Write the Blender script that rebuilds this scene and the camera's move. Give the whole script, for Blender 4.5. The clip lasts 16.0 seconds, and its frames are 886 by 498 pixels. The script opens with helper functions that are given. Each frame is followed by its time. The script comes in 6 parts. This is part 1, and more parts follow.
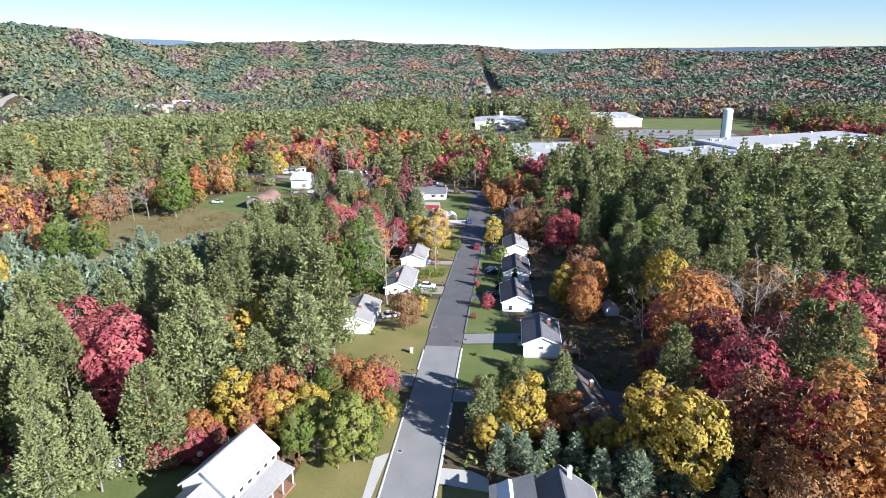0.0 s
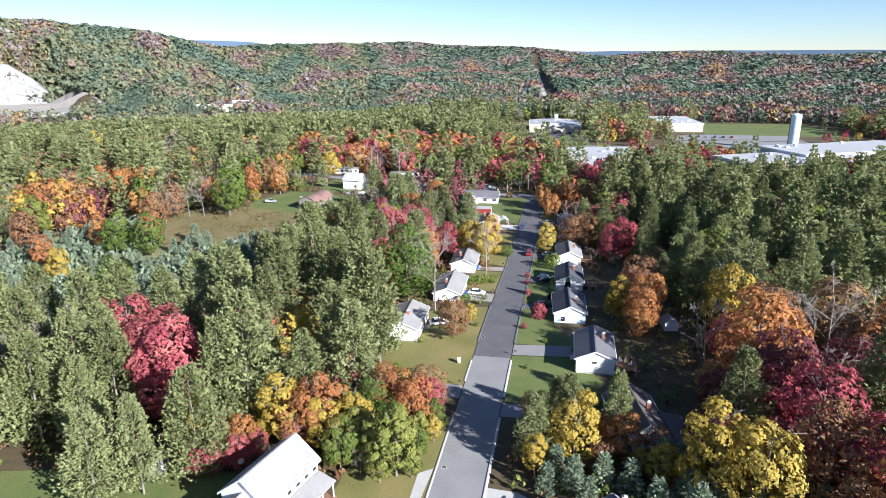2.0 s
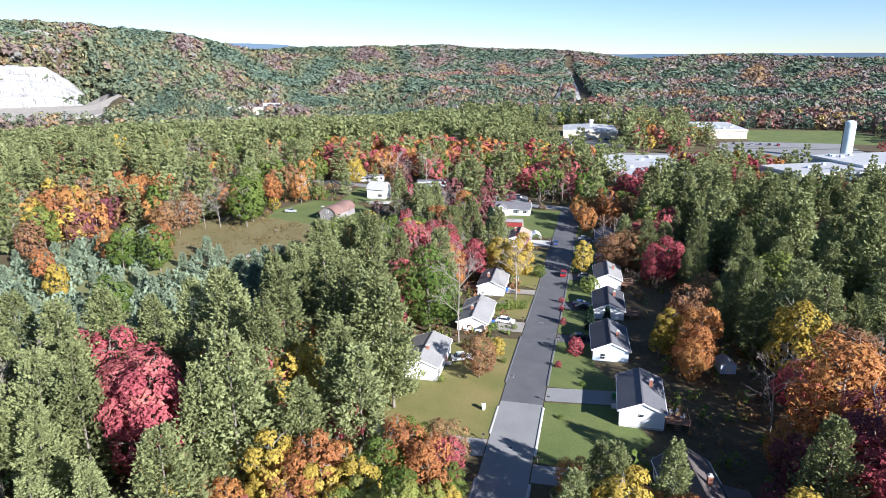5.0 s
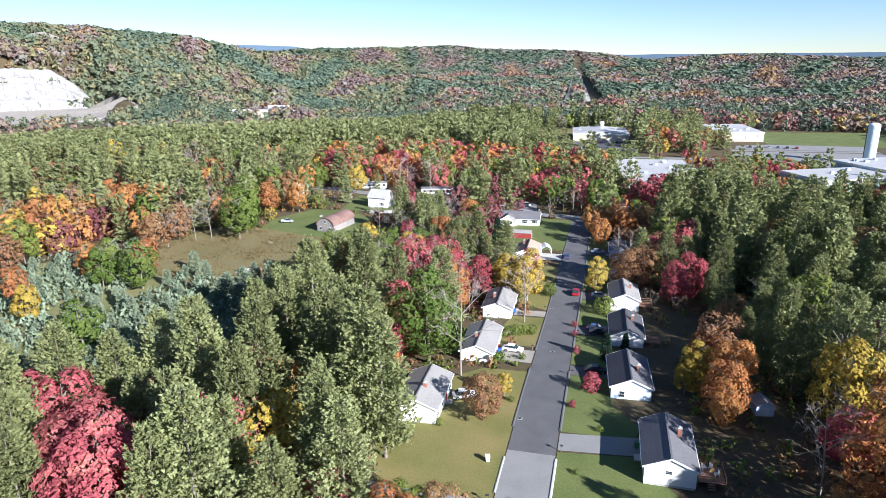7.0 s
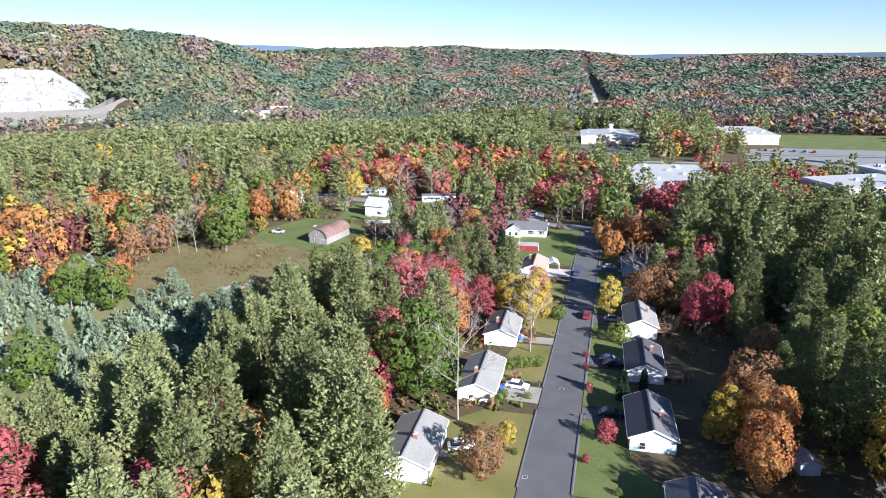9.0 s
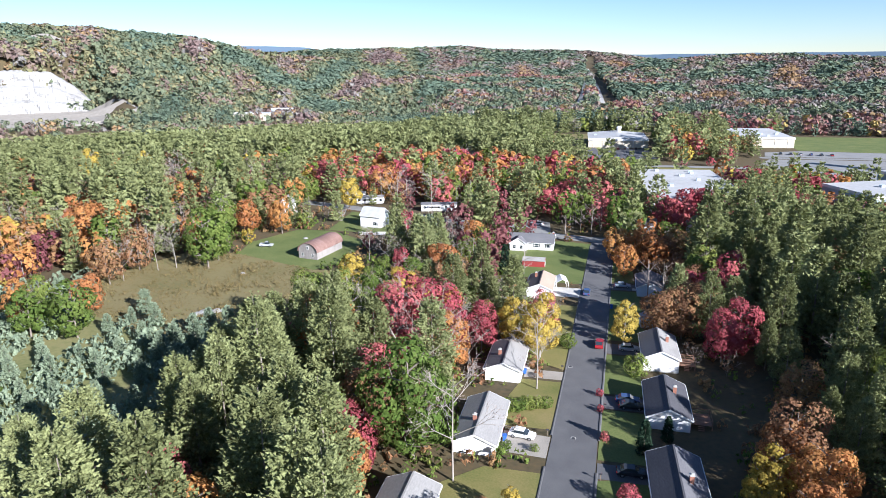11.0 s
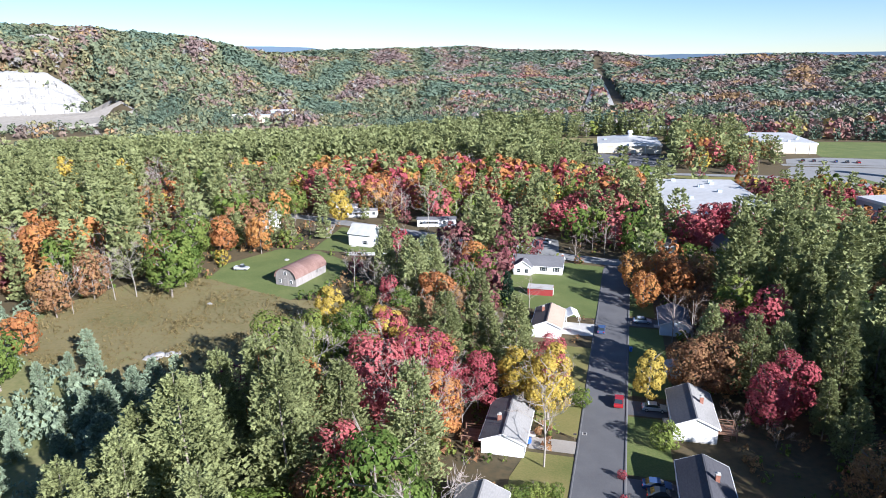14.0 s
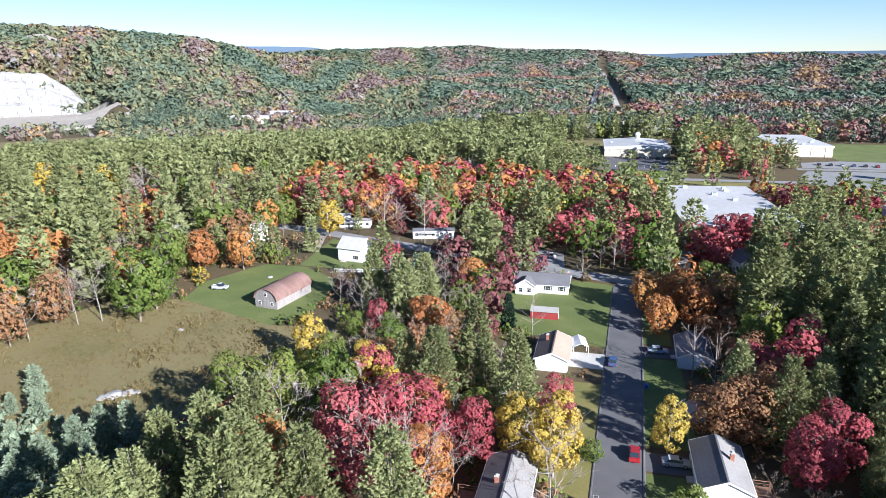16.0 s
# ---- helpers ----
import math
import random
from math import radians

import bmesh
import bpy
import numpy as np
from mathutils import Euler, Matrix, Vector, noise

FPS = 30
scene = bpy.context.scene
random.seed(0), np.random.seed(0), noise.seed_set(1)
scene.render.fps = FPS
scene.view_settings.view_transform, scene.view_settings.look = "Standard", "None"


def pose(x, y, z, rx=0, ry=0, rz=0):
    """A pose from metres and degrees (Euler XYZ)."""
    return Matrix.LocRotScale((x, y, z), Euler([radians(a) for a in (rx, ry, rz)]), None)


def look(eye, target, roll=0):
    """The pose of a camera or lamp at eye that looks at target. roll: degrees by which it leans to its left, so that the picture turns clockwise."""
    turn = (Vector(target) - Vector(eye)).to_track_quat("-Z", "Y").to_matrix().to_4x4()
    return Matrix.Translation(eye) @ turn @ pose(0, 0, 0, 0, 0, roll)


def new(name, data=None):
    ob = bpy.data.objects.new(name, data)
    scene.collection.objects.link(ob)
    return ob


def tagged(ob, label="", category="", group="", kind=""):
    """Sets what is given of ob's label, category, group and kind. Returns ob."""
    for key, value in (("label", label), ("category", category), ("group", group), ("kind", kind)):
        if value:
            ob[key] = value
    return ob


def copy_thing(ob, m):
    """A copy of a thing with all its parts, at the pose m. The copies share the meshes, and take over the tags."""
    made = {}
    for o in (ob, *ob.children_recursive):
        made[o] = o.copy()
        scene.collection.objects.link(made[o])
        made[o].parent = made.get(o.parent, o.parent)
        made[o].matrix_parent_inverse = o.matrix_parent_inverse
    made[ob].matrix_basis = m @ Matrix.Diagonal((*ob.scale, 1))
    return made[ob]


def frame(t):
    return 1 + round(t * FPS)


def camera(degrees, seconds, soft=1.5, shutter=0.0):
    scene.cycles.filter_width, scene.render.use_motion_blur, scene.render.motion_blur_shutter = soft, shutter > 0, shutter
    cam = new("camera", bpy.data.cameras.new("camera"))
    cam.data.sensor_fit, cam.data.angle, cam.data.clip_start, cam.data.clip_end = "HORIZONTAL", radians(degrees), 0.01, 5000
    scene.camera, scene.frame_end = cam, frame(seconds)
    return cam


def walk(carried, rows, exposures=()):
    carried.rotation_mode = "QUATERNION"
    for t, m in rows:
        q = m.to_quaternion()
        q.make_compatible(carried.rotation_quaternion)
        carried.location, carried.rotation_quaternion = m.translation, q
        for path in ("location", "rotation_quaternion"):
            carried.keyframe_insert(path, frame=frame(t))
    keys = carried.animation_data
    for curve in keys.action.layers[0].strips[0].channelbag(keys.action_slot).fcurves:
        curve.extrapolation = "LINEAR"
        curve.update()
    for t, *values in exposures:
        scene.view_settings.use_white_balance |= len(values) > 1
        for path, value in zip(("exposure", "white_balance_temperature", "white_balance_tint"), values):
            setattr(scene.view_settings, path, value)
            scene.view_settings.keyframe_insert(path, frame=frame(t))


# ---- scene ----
cam = camera(68.3, 16.0, soft=0.6)
PATH = [
    (0, (4.236, 9.821, 59.537), (4.08, 11.729, 58.956), -0.5),
    (0.5, (3.829, 10.343, 59.524), (3.642, 12.247, 58.942), -0.2),
    (1, (3.736, 11.237, 59.438), (3.504, 13.137, 58.858), -0.1),
    (1.5, (3.74, 12.445, 59.35), (3.464, 14.34, 58.773), -0.2),
    (2, (3.612, 14.018, 59.341), (3.304, 15.909, 58.766), -0.3),
    (2.5, (3.418, 16.024, 59.414), (3.086, 17.911, 58.841), -0.3),
    (3, (3.184, 18.346, 59.417), (2.832, 20.23, 58.846), -0.3),
    (3.5, (2.876, 21.01, 59.389), (2.511, 22.892, 58.819), -0.3),
    (4, (2.587, 23.949, 59.384), (2.209, 25.829, 58.815), -0.3),
    (6.5, (0.798, 41.358, 59.594), (0.379, 43.231, 59.029), -0.4),
    (7, (0.41, 45.123, 59.62), (-0.014, 46.994, 59.056), -0.5),
    (7.5, (0.014, 49.177, 59.611), (-0.416, 51.047, 59.047), -0.5),
    (8, (-0.413, 53.111, 59.674), (-0.847, 54.98, 59.109), -0.5),
    (8.5, (-0.766, 57.106, 59.673), (-1.204, 58.975, 59.108), -0.5),
    (9, (-1.242, 61.203, 59.701), (-1.684, 63.071, 59.137), -0.5),
    (11.5, (-3.674, 81.923, 59.813), (-4.134, 83.786, 59.251), -0.7),
    (12, (-4.167, 86.068, 59.865), (-4.63, 87.931, 59.303), -0.7),
    (12.5, (-4.658, 90.14, 59.952), (-5.124, 92.002, 59.389), -0.7),
    (13, (-5.032, 94.267, 59.974), (-5.502, 96.128, 59.412), -0.7),
    (13.5, (-5.508, 98.434, 60.033), (-5.98, 100.295, 59.471), -0.7),
    (14, (-5.956, 102.605, 60.133), (-6.431, 104.465, 59.571), -0.7),
    (14.5, (-6.476, 106.742, 60.181), (-6.953, 108.601, 59.619), -0.7),
    (15, (-6.908, 110.975, 60.254), (-7.389, 112.833, 59.692), -0.7),
    (15.5, (-7.317, 115.217, 60.353), (-7.801, 117.074, 59.79), -0.8),
    (16, (-7.731, 119.43, 60.412), (-8.218, 121.287, 59.849), -0.8),
]
walk(cam, [(t, look(eye, target, roll)) for t, eye, target, roll in PATH], exposures=[(0, 1.32, 6050, 14), (16, 1.34, 5960, 14)])


# ---- world, sun ----
SUN = Vector((9.2, -6.1, 5.0)).normalized()
world = bpy.data.worlds.new("world")
scene.world = world
world.use_nodes = True
wn = world.node_tree
sky = wn.nodes.new("ShaderNodeTexSky")
sky.sky_type = "NISHITA"
sky.sun_disc = False
sky.sun_elevation = math.asin(SUN.z)
sky.sun_rotation = math.atan2(SUN.x, SUN.y)
sky.altitude = 200
sky.air_density = 0.8
sky.dust_density = 0.0
sky.ozone_density = 4.0
wn.nodes["Background"].inputs[1].default_value = 0.06
wn.links.new(sky.outputs[0], wn.nodes["Background"].inputs[0])
sun = new("sun", bpy.data.lights.new("sun", "SUN"))
sun.data.energy = 5.0
sun.data.angle = radians(0.53)
sun.data.color = (1.0, 0.975, 0.93)
sun.matrix_world = look((0, 0, 0), -SUN)


# ---- helpers of this scene ----
def smooth(a, b, v):
    u = np.clip((v - a) / (b - a), 0, 1)
    return u * u * (3 - 2 * u)


# Ridges by bearing from the street: bearing, height of the crest, its distance, reach of the near slope.
RIDGES = [
    ([-80, -60, -47, -43.5, -40, -36, -32, -28.7, -25, -20.5, -16, -12, -9], [110, 116, 120, 116, 111, 104, 88, 68, 57, 38, 16, 4, 0], [1500, 1500, 1500, 1500, 1510, 1530, 1560, 1620, 1700, 1650, 1500, 1350, 1300], [470, 470, 470, 460, 390, 385, 385, 380, 360, 330, 300, 260, 250]),
    ([-40, -30, -24, -20.5, -15.3, -12.5, -8.7, -3.1, 0.5, 2.8, 6, 11], [40, 64, 86, 88, 89, 96, 76, 71, 56, 38, 22, 0], [3000] * 12, [620] * 12),
    ([-1.2, 0.6, 2, 4, 8.2, 13, 16.6, 20, 25, 30, 45, 60], [0, 12, 24, 37, 47, 50, 43, 38, 46, 48, 48, 40], [1700, 1750, 1800, 1900, 2000, 2000, 2000, 2000, 2000, 2000, 2000, 2000], [500] * 12),
]
QUARRY_TOP = ([-75, -45.3, -43.9, -42.5, -41.0], [50, 50, 46, 25, -8])


def ground(x, y):
    """Height of the land, for numbers or arrays."""
    x, y = np.asarray(x, float), np.asarray(y, float)
    w = smooth(-30, -70, x)
    z = (-3.5 * smooth(140, 215, y) - smooth(215, 290, y)) * (1 - w) + w * (-1.5 * smooth(140, 260, y) - 2 * smooth(280, 420, y))
    r, a = np.hypot(x, y - 80), np.degrees(np.arctan2(x, y - 80))
    z = z - 14 * smooth(400, 640, r) * (1 - smooth(900, 1250, r)) * smooth(-8, -20, a)
    far = smooth(550, 1000, r) * (1 - smooth(-39.0, -41.5, a) * (1 - smooth(1110, np.interp(a, [-43.9, -42.5], [1145, 1270]), r)))
    rise = np.zeros_like(r)
    for bearing, height, crest, reach in RIDGES:
        h, rc, b = np.interp(a, bearing, height), np.interp(a, bearing, crest), np.interp(a, bearing, reach)
        d = (r - rc) / np.where(r < rc, b, 420.0)
        fold = 1 + 0.10 * np.sin(a * 1.3 + r / 190) * np.sin(a * 0.55 - r / 310) * np.clip(np.abs(d) * 2.2, 0, 1)
        rise = np.maximum(rise, h * np.exp(-d * d) * fold)
    return z + far * rise


def gz(x, y):
    return float(ground(x, y))


def mesh_from(name, verts, faces, attrs=None):
    """A mesh from arrays of corners and of triangles or quads."""
    verts, faces = np.asarray(verts, np.float32), np.asarray(faces, np.int32)
    me = bpy.data.meshes.new(name)
    k = faces.shape[1]
    me.vertices.add(len(verts))
    me.vertices.foreach_set("co", verts.ravel())
    me.loops.add(faces.size)
    me.loops.foreach_set("vertex_index", faces.ravel())
    me.polygons.add(len(faces))
    me.polygons.foreach_set("loop_start", np.arange(0, faces.size, k, dtype=np.int32))
    me.update(calc_edges=True)
    for key, values in (attrs or {}).items():
        me.attributes.new(key, "FLOAT", "POINT").data.foreach_set("value", np.asarray(values, np.float32))
    me.validate()
    return me


def box(bm, x0, x1, y0, y1, z0, z1, bevel=0.0):
    vs = [bm.verts.new((x, y, z)) for z in (z0, z1) for y in (y0, y1) for x in (x0, x1)]
    fs = [bm.faces.new([vs[i] for i in q]) for q in ((0, 2, 3, 1), (4, 5, 7, 6), (0, 1, 5, 4), (2, 6, 7, 3), (0, 4, 6, 2), (1, 3, 7, 5))]
    if bevel:
        bmesh.ops.bevel(bm, geom=list({e for f in fs for e in f.edges}), offset=bevel, segments=1, affect="EDGES")


def prism(bm, outline, y0, y1):
    """An outline in x and z, drawn out along y."""
    a = [bm.verts.new((x, y0, z)) for x, z in outline]
    b = [bm.verts.new((x, y1, z)) for x, z in outline]
    n = len(a)
    bm.faces.new(a)
    bm.faces.new(b[::-1])
    for i in range(n):
        bm.faces.new((a[i], b[i], b[(i + 1) % n], a[(i + 1) % n]))


def tube(bm, p, q, r0, r1, sides=8, caps=True):
    p, q = Vector(p), Vector(q)
    d = (q - p).normalized()
    side = d.orthogonal().normalized()
    up = d.cross(side)
    rings = []
    for c, r in ((p, r0), (q, r1)):
        rings.append([bm.verts.new(c + r * (math.cos(a) * side + math.sin(a) * up)) for a in (2 * math.pi * i / sides for i in range(sides))])
    for i in range(sides):
        bm.faces.new((rings[0][i], rings[0][(i + 1) % sides], rings[1][(i + 1) % sides], rings[1][i]))
    if caps:
        bm.faces.new(rings[0][::-1])
        bm.faces.new(rings[1])


def finish(bm, name):
    bmesh.ops.recalc_face_normals(bm, faces=bm.faces)
    me = bpy.data.meshes.new(name)
    bm.to_mesh(me)
    bm.free()
    return me


def part(name, bm, material, parent, label=""):
    """One mesh object under a thing or a part; bm is a bmesh or a mesh."""
    me = bm if isinstance(bm, bpy.types.Mesh) else finish(bm, name)
    if not me.materials:
        me.materials.append(material)
    ob = new(name, me)
    ob.parent = parent
    return tagged(ob, label)


def thing(name, x, y, z, turn=0.0, label="", category="", group="", kind=""):
    ob = new(name)
    ob.matrix_basis = pose(x, y, z, 0, 0, turn)
    return tagged(ob, label, category, group, kind)


def boxes(*rows):
    bm = bmesh.new()
    for r in rows:
        box(bm, *r)
    return bm


# ---- materials ----
def nodes_of(name):
    m = bpy.data.materials.new(name)
    m.use_nodes = True
    return m, m.node_tree, m.node_tree.nodes["Principled BSDF"]


def ramp(nt, fac, colours):
    r = nt.nodes.new("ShaderNodeValToRGB")
    els = r.color_ramp.elements
    while len(els) < len(colours):
        els.new(0.5)
    for i, c in enumerate(colours):
        els[i].position = i / (len(colours) - 1)
        els[i].color = (*c, 1)
    nt.links.new(fac, r.inputs[0])
    return r.outputs[0]


def maths(nt, op, a, b):
    n = nt.nodes.new("ShaderNodeMath")
    n.operation = op
    for i, v in enumerate((a, b)):
        if isinstance(v, (int, float)):
            n.inputs[i].default_value = v
        else:
            nt.links.new(v, n.inputs[i])
    return n.outputs[0]


def noise_of(nt, scale, detail=4.0, coords="Object", stretch=None):
    tc = nt.nodes.new("ShaderNodeTexCoord")
    n = nt.nodes.new("ShaderNodeTexNoise")
    n.inputs["Scale"].default_value = scale
    n.inputs["Detail"].default_value = detail
    out = tc.outputs[coords]
    if stretch:
        mp = nt.nodes.new("ShaderNodeMapping")
        mp.inputs["Scale"].default_value = stretch
        nt.links.new(out, mp.inputs[0])
        out = mp.outputs[0]
    nt.links.new(out, n.inputs["Vector"])
    return n.outputs[0]


def surface(name, colours, rough=0.8, big=0.15, fine=6.0, bump=0.3, metal=0.0, stretch=None, mixed=0.5, spec=0.3):
    """A weathered surface: colours by a coarse and a fine noise, with relief."""
    m, nt, b = nodes_of(name)
    n1, n2 = noise_of(nt, big, 5.0, stretch=stretch), noise_of(nt, fine, 4.0, stretch=stretch)
    f = maths(nt, "ADD", maths(nt, "MULTIPLY", n1, 1.0 - mixed), maths(nt, "MULTIPLY", n2, mixed))
    f = maths(nt, "ADD", maths(nt, "MULTIPLY", maths(nt, "SUBTRACT", f, 0.5), 2.2), 0.5)
    nt.links.new(ramp(nt, f, colours), b.inputs["Base Color"])
    b.inputs["Roughness"].default_value = rough
    b.inputs["Metallic"].default_value = metal
    b.inputs["Specular IOR Level"].default_value = spec
    if bump:
        bp = nt.nodes.new("ShaderNodeBump")
        bp.inputs["Strength"].default_value = bump
        bp.inputs["Distance"].default_value = 0.05
        nt.links.new(n2, bp.inputs["Height"])
        nt.links.new(bp.outputs[0], b.inputs["Normal"])
    return m


def foliage(name, colours, through_light=0.3, single=0.3, tree=0.55, leafy=4.5, mottle=2.4):
    """Leaves: colour by leaf clump, by tree and by a slow drift over the crown."""
    m = bpy.data.materials.new(name)
    m.use_nodes = True
    nt = m.node_tree
    nt.nodes.clear()
    out = nt.nodes.new("ShaderNodeOutputMaterial")
    geo, info, att = (nt.nodes.new("ShaderNode" + k) for k in ("NewGeometry", "ObjectInfo", "Attribute"))
    att.attribute_name = "tone"
    drift = noise_of(nt, 0.35, 2.0)
    own = maths(nt, "FRACT", maths(nt, "ADD", info.outputs["Random"], att.outputs["Fac"]), 0.0)
    f = maths(nt, "ADD", maths(nt, "MULTIPLY", geo.outputs["Random Per Island"], single), maths(nt, "MULTIPLY", own, tree))
    f = maths(nt, "ADD", f, maths(nt, "MULTIPLY", maths(nt, "SUBTRACT", drift, 0.5), 0.7))
    col = ramp(nt, f, colours)
    hsv = nt.nodes.new("ShaderNodeHueSaturation")
    nt.links.new(col, hsv.inputs["Color"])
    nt.links.new(maths(nt, "ADD", maths(nt, "MULTIPLY", noise_of(nt, leafy, 2.0), mottle), 1.0 - mottle / 2), hsv.inputs["Value"])
    col = hsv.outputs[0]
    d, tr, mix = (nt.nodes.new("ShaderNode" + k) for k in ("BsdfDiffuse", "BsdfTranslucent", "MixShader"))
    mix.inputs[0].default_value = through_light
    nt.links.new(col, d.inputs[0])
    nt.links.new(col, tr.inputs[0])
    nt.links.new(d.outputs[0], mix.inputs[1])
    nt.links.new(tr.outputs[0], mix.inputs[2])
    nt.links.new(mix.outputs[0], out.inputs[0])
    return m


LEAF = {
    "pine": foliage("pine_needles", [(0.155, 0.172, 0.075), (0.222, 0.245, 0.107), (0.275, 0.302, 0.14), (0.34, 0.357, 0.175)], 0.3, 0.2, 0.5),
    "young_pine": foliage("young_pine_needles", [(0.17, 0.22, 0.15), (0.26, 0.32, 0.215), (0.34, 0.40, 0.265)], 0.3, 0.25, 0.45),
    "spruce": foliage("spruce_needles", [(0.025, 0.05, 0.03), (0.05, 0.085, 0.055)], 0.15),
    "red": foliage("red_maple_leaves", [(0.27, 0.06, 0.075), (0.40, 0.10, 0.115), (0.47, 0.15, 0.145), (0.50, 0.22, 0.15)], 0.35),
    "maroon": foliage("maroon_leaves", [(0.15, 0.05, 0.06), (0.22, 0.085, 0.09), (0.27, 0.14, 0.12)], 0.3),
    "orange": foliage("orange_maple_leaves", [(0.33, 0.14, 0.065), (0.42, 0.185, 0.075), (0.48, 0.25, 0.085), (0.34, 0.20, 0.10)], 0.35),
    "yellow": foliage("yellow_birch_leaves", [(0.34, 0.25, 0.055), (0.44, 0.33, 0.07), (0.50, 0.38, 0.09), (0.36, 0.33, 0.10)], 0.35),
    "green": foliage("green_leaves", [(0.08, 0.13, 0.03), (0.13, 0.18, 0.045), (0.19, 0.23, 0.06), (0.26, 0.26, 0.07)], 0.35),
    "ygreen": foliage("yellow_green_leaves", [(0.19, 0.22, 0.06), (0.28, 0.29, 0.08), (0.36, 0.33, 0.11)], 0.35),
    "russet": foliage("russet_leaves", [(0.20, 0.11, 0.07), (0.28, 0.15, 0.08), (0.33, 0.21, 0.10), (0.24, 0.19, 0.09)], 0.3),
    "twig": foliage("grey_twigs", [(0.22, 0.18, 0.16), (0.32, 0.27, 0.24), (0.38, 0.32, 0.29)], 0.0),
}
# Leaf colours of the far woods, greyed and cooled to carry distance haze.
HAZED_LEAF = {
    "pine": foliage("hazed_pines", [(0.085, 0.125, 0.094), (0.131, 0.174, 0.124), (0.177, 0.215, 0.155)], 0.1, 0.15, 0.45, 0.3, 0.8),
    "green": foliage("hazed_oaks", [(0.116, 0.141, 0.091), (0.163, 0.186, 0.113), (0.213, 0.218, 0.135)], 0.1, 0.15, 0.45, 0.3, 0.8),
    "ygreen": foliage("hazed_yellowing_oaks", [(0.177, 0.177, 0.099), (0.234, 0.220, 0.119), (0.291, 0.245, 0.138)], 0.1, 0.15, 0.45, 0.3, 0.8),
    "russet": foliage("hazed_russet_oaks", [(0.170, 0.136, 0.117), (0.234, 0.174, 0.141), (0.284, 0.215, 0.163)], 0.1, 0.15, 0.45, 0.3, 0.8),
    "maroon": foliage("hazed_maroon_maples", [(0.163, 0.122, 0.117), (0.213, 0.152, 0.141), (0.241, 0.184, 0.163)], 0.1, 0.15, 0.45, 0.3, 0.8),
    "orange": foliage("hazed_orange_maples", [(0.270, 0.184, 0.103), (0.341, 0.224, 0.117)], 0.1, 0.15, 0.45, 0.3, 0.8),
    "yellow": foliage("hazed_birches", [(0.341, 0.258, 0.103), (0.426, 0.326, 0.131)], 0.1, 0.15, 0.45, 0.3, 0.8),
    "red": foliage("hazed_red_maples", [(0.241, 0.129, 0.117), (0.298, 0.156, 0.138)], 0.1, 0.15, 0.45, 0.3, 0.8),
    "bare": foliage("hazed_bare_woods", [(0.185, 0.177, 0.163), (0.234, 0.218, 0.200), (0.277, 0.252, 0.235)], 0.0, 0.15, 0.45, 0.3, 0.8),
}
BARK = surface("grey_bark", [(0.13, 0.11, 0.09), (0.22, 0.19, 0.16), (0.32, 0.28, 0.24)], 0.9, 0.6, 9.0, 0.5)
PALE_BARK = surface("pale_bark", [(0.20, 0.18, 0.16), (0.30, 0.27, 0.24), (0.40, 0.36, 0.32)], 0.9, 0.6, 9.0, 0.4)
FLOOR = surface("leaf_litter", [(0.045, 0.04, 0.02), (0.08, 0.065, 0.035), (0.11, 0.08, 0.04), (0.08, 0.085, 0.03)], 0.95, 0.03, 0.9, 0.6)
GRASS = surface("lawn_grass", [(0.10, 0.12, 0.03), (0.15, 0.15, 0.045), (0.21, 0.18, 0.065), (0.27, 0.21, 0.095)], 0.95, 0.09, 3.0, 0.5, mixed=0.35)
GREEN_GRASS = surface("green_lawn_grass", [(0.07, 0.10, 0.028), (0.115, 0.145, 0.043), (0.175, 0.185, 0.065)], 0.95, 0.12, 3.0, 0.5)
MARSH = surface("marsh_grass", [(0.08, 0.10, 0.035), (0.15, 0.16, 0.06), (0.21, 0.20, 0.085), (0.23, 0.19, 0.09)], 0.95, 0.05, 1.2, 0.8, mixed=0.45)
MEADOW = surface("brown_meadow", [(0.095, 0.105, 0.038), (0.16, 0.14, 0.058), (0.20, 0.165, 0.078), (0.15, 0.165, 0.052)], 0.95, 0.05, 1.2, 0.8, mixed=0.45)
ASPHALT = surface("dark_asphalt", [(0.085, 0.085, 0.09), (0.115, 0.115, 0.12), (0.15, 0.15, 0.15)], 0.9, 0.25, 7.0, 0.3)
OLD_ASPHALT = surface("pale_worn_asphalt", [(0.19, 0.19, 0.185), (0.24, 0.24, 0.235), (0.28, 0.275, 0.265)], 0.9, 0.2, 6.0, 0.3)
GRAVEL = surface("gravel", [(0.24, 0.22, 0.19), (0.33, 0.30, 0.26), (0.40, 0.37, 0.33)], 0.95, 0.2, 8.0, 0.6)
CONCRETE = surface("concrete", [(0.38, 0.37, 0.34), (0.46, 0.45, 0.42), (0.52, 0.51, 0.48)], 0.9, 0.3, 6.0, 0.3)
ROCK = surface("quarry_rock", [(0.16, 0.155, 0.15), (0.33, 0.325, 0.315), (0.42, 0.415, 0.405)], 0.95, 0.03, 0.2, 1.0, stretch=(1, 1, 5))
SIDING = surface("white_siding", [(0.72, 0.73, 0.74), (0.80, 0.80, 0.80), (0.83, 0.83, 0.82)], 0.6, 0.4, 14.0, 0.15, stretch=(0.1, 0.1, 3))
BLUE_SIDING = surface("pale_blue_siding", [(0.50, 0.60, 0.70), (0.58, 0.68, 0.78), (0.62, 0.72, 0.80)], 0.6, 0.4, 14.0, 0.15, stretch=(0.1, 0.1, 3))
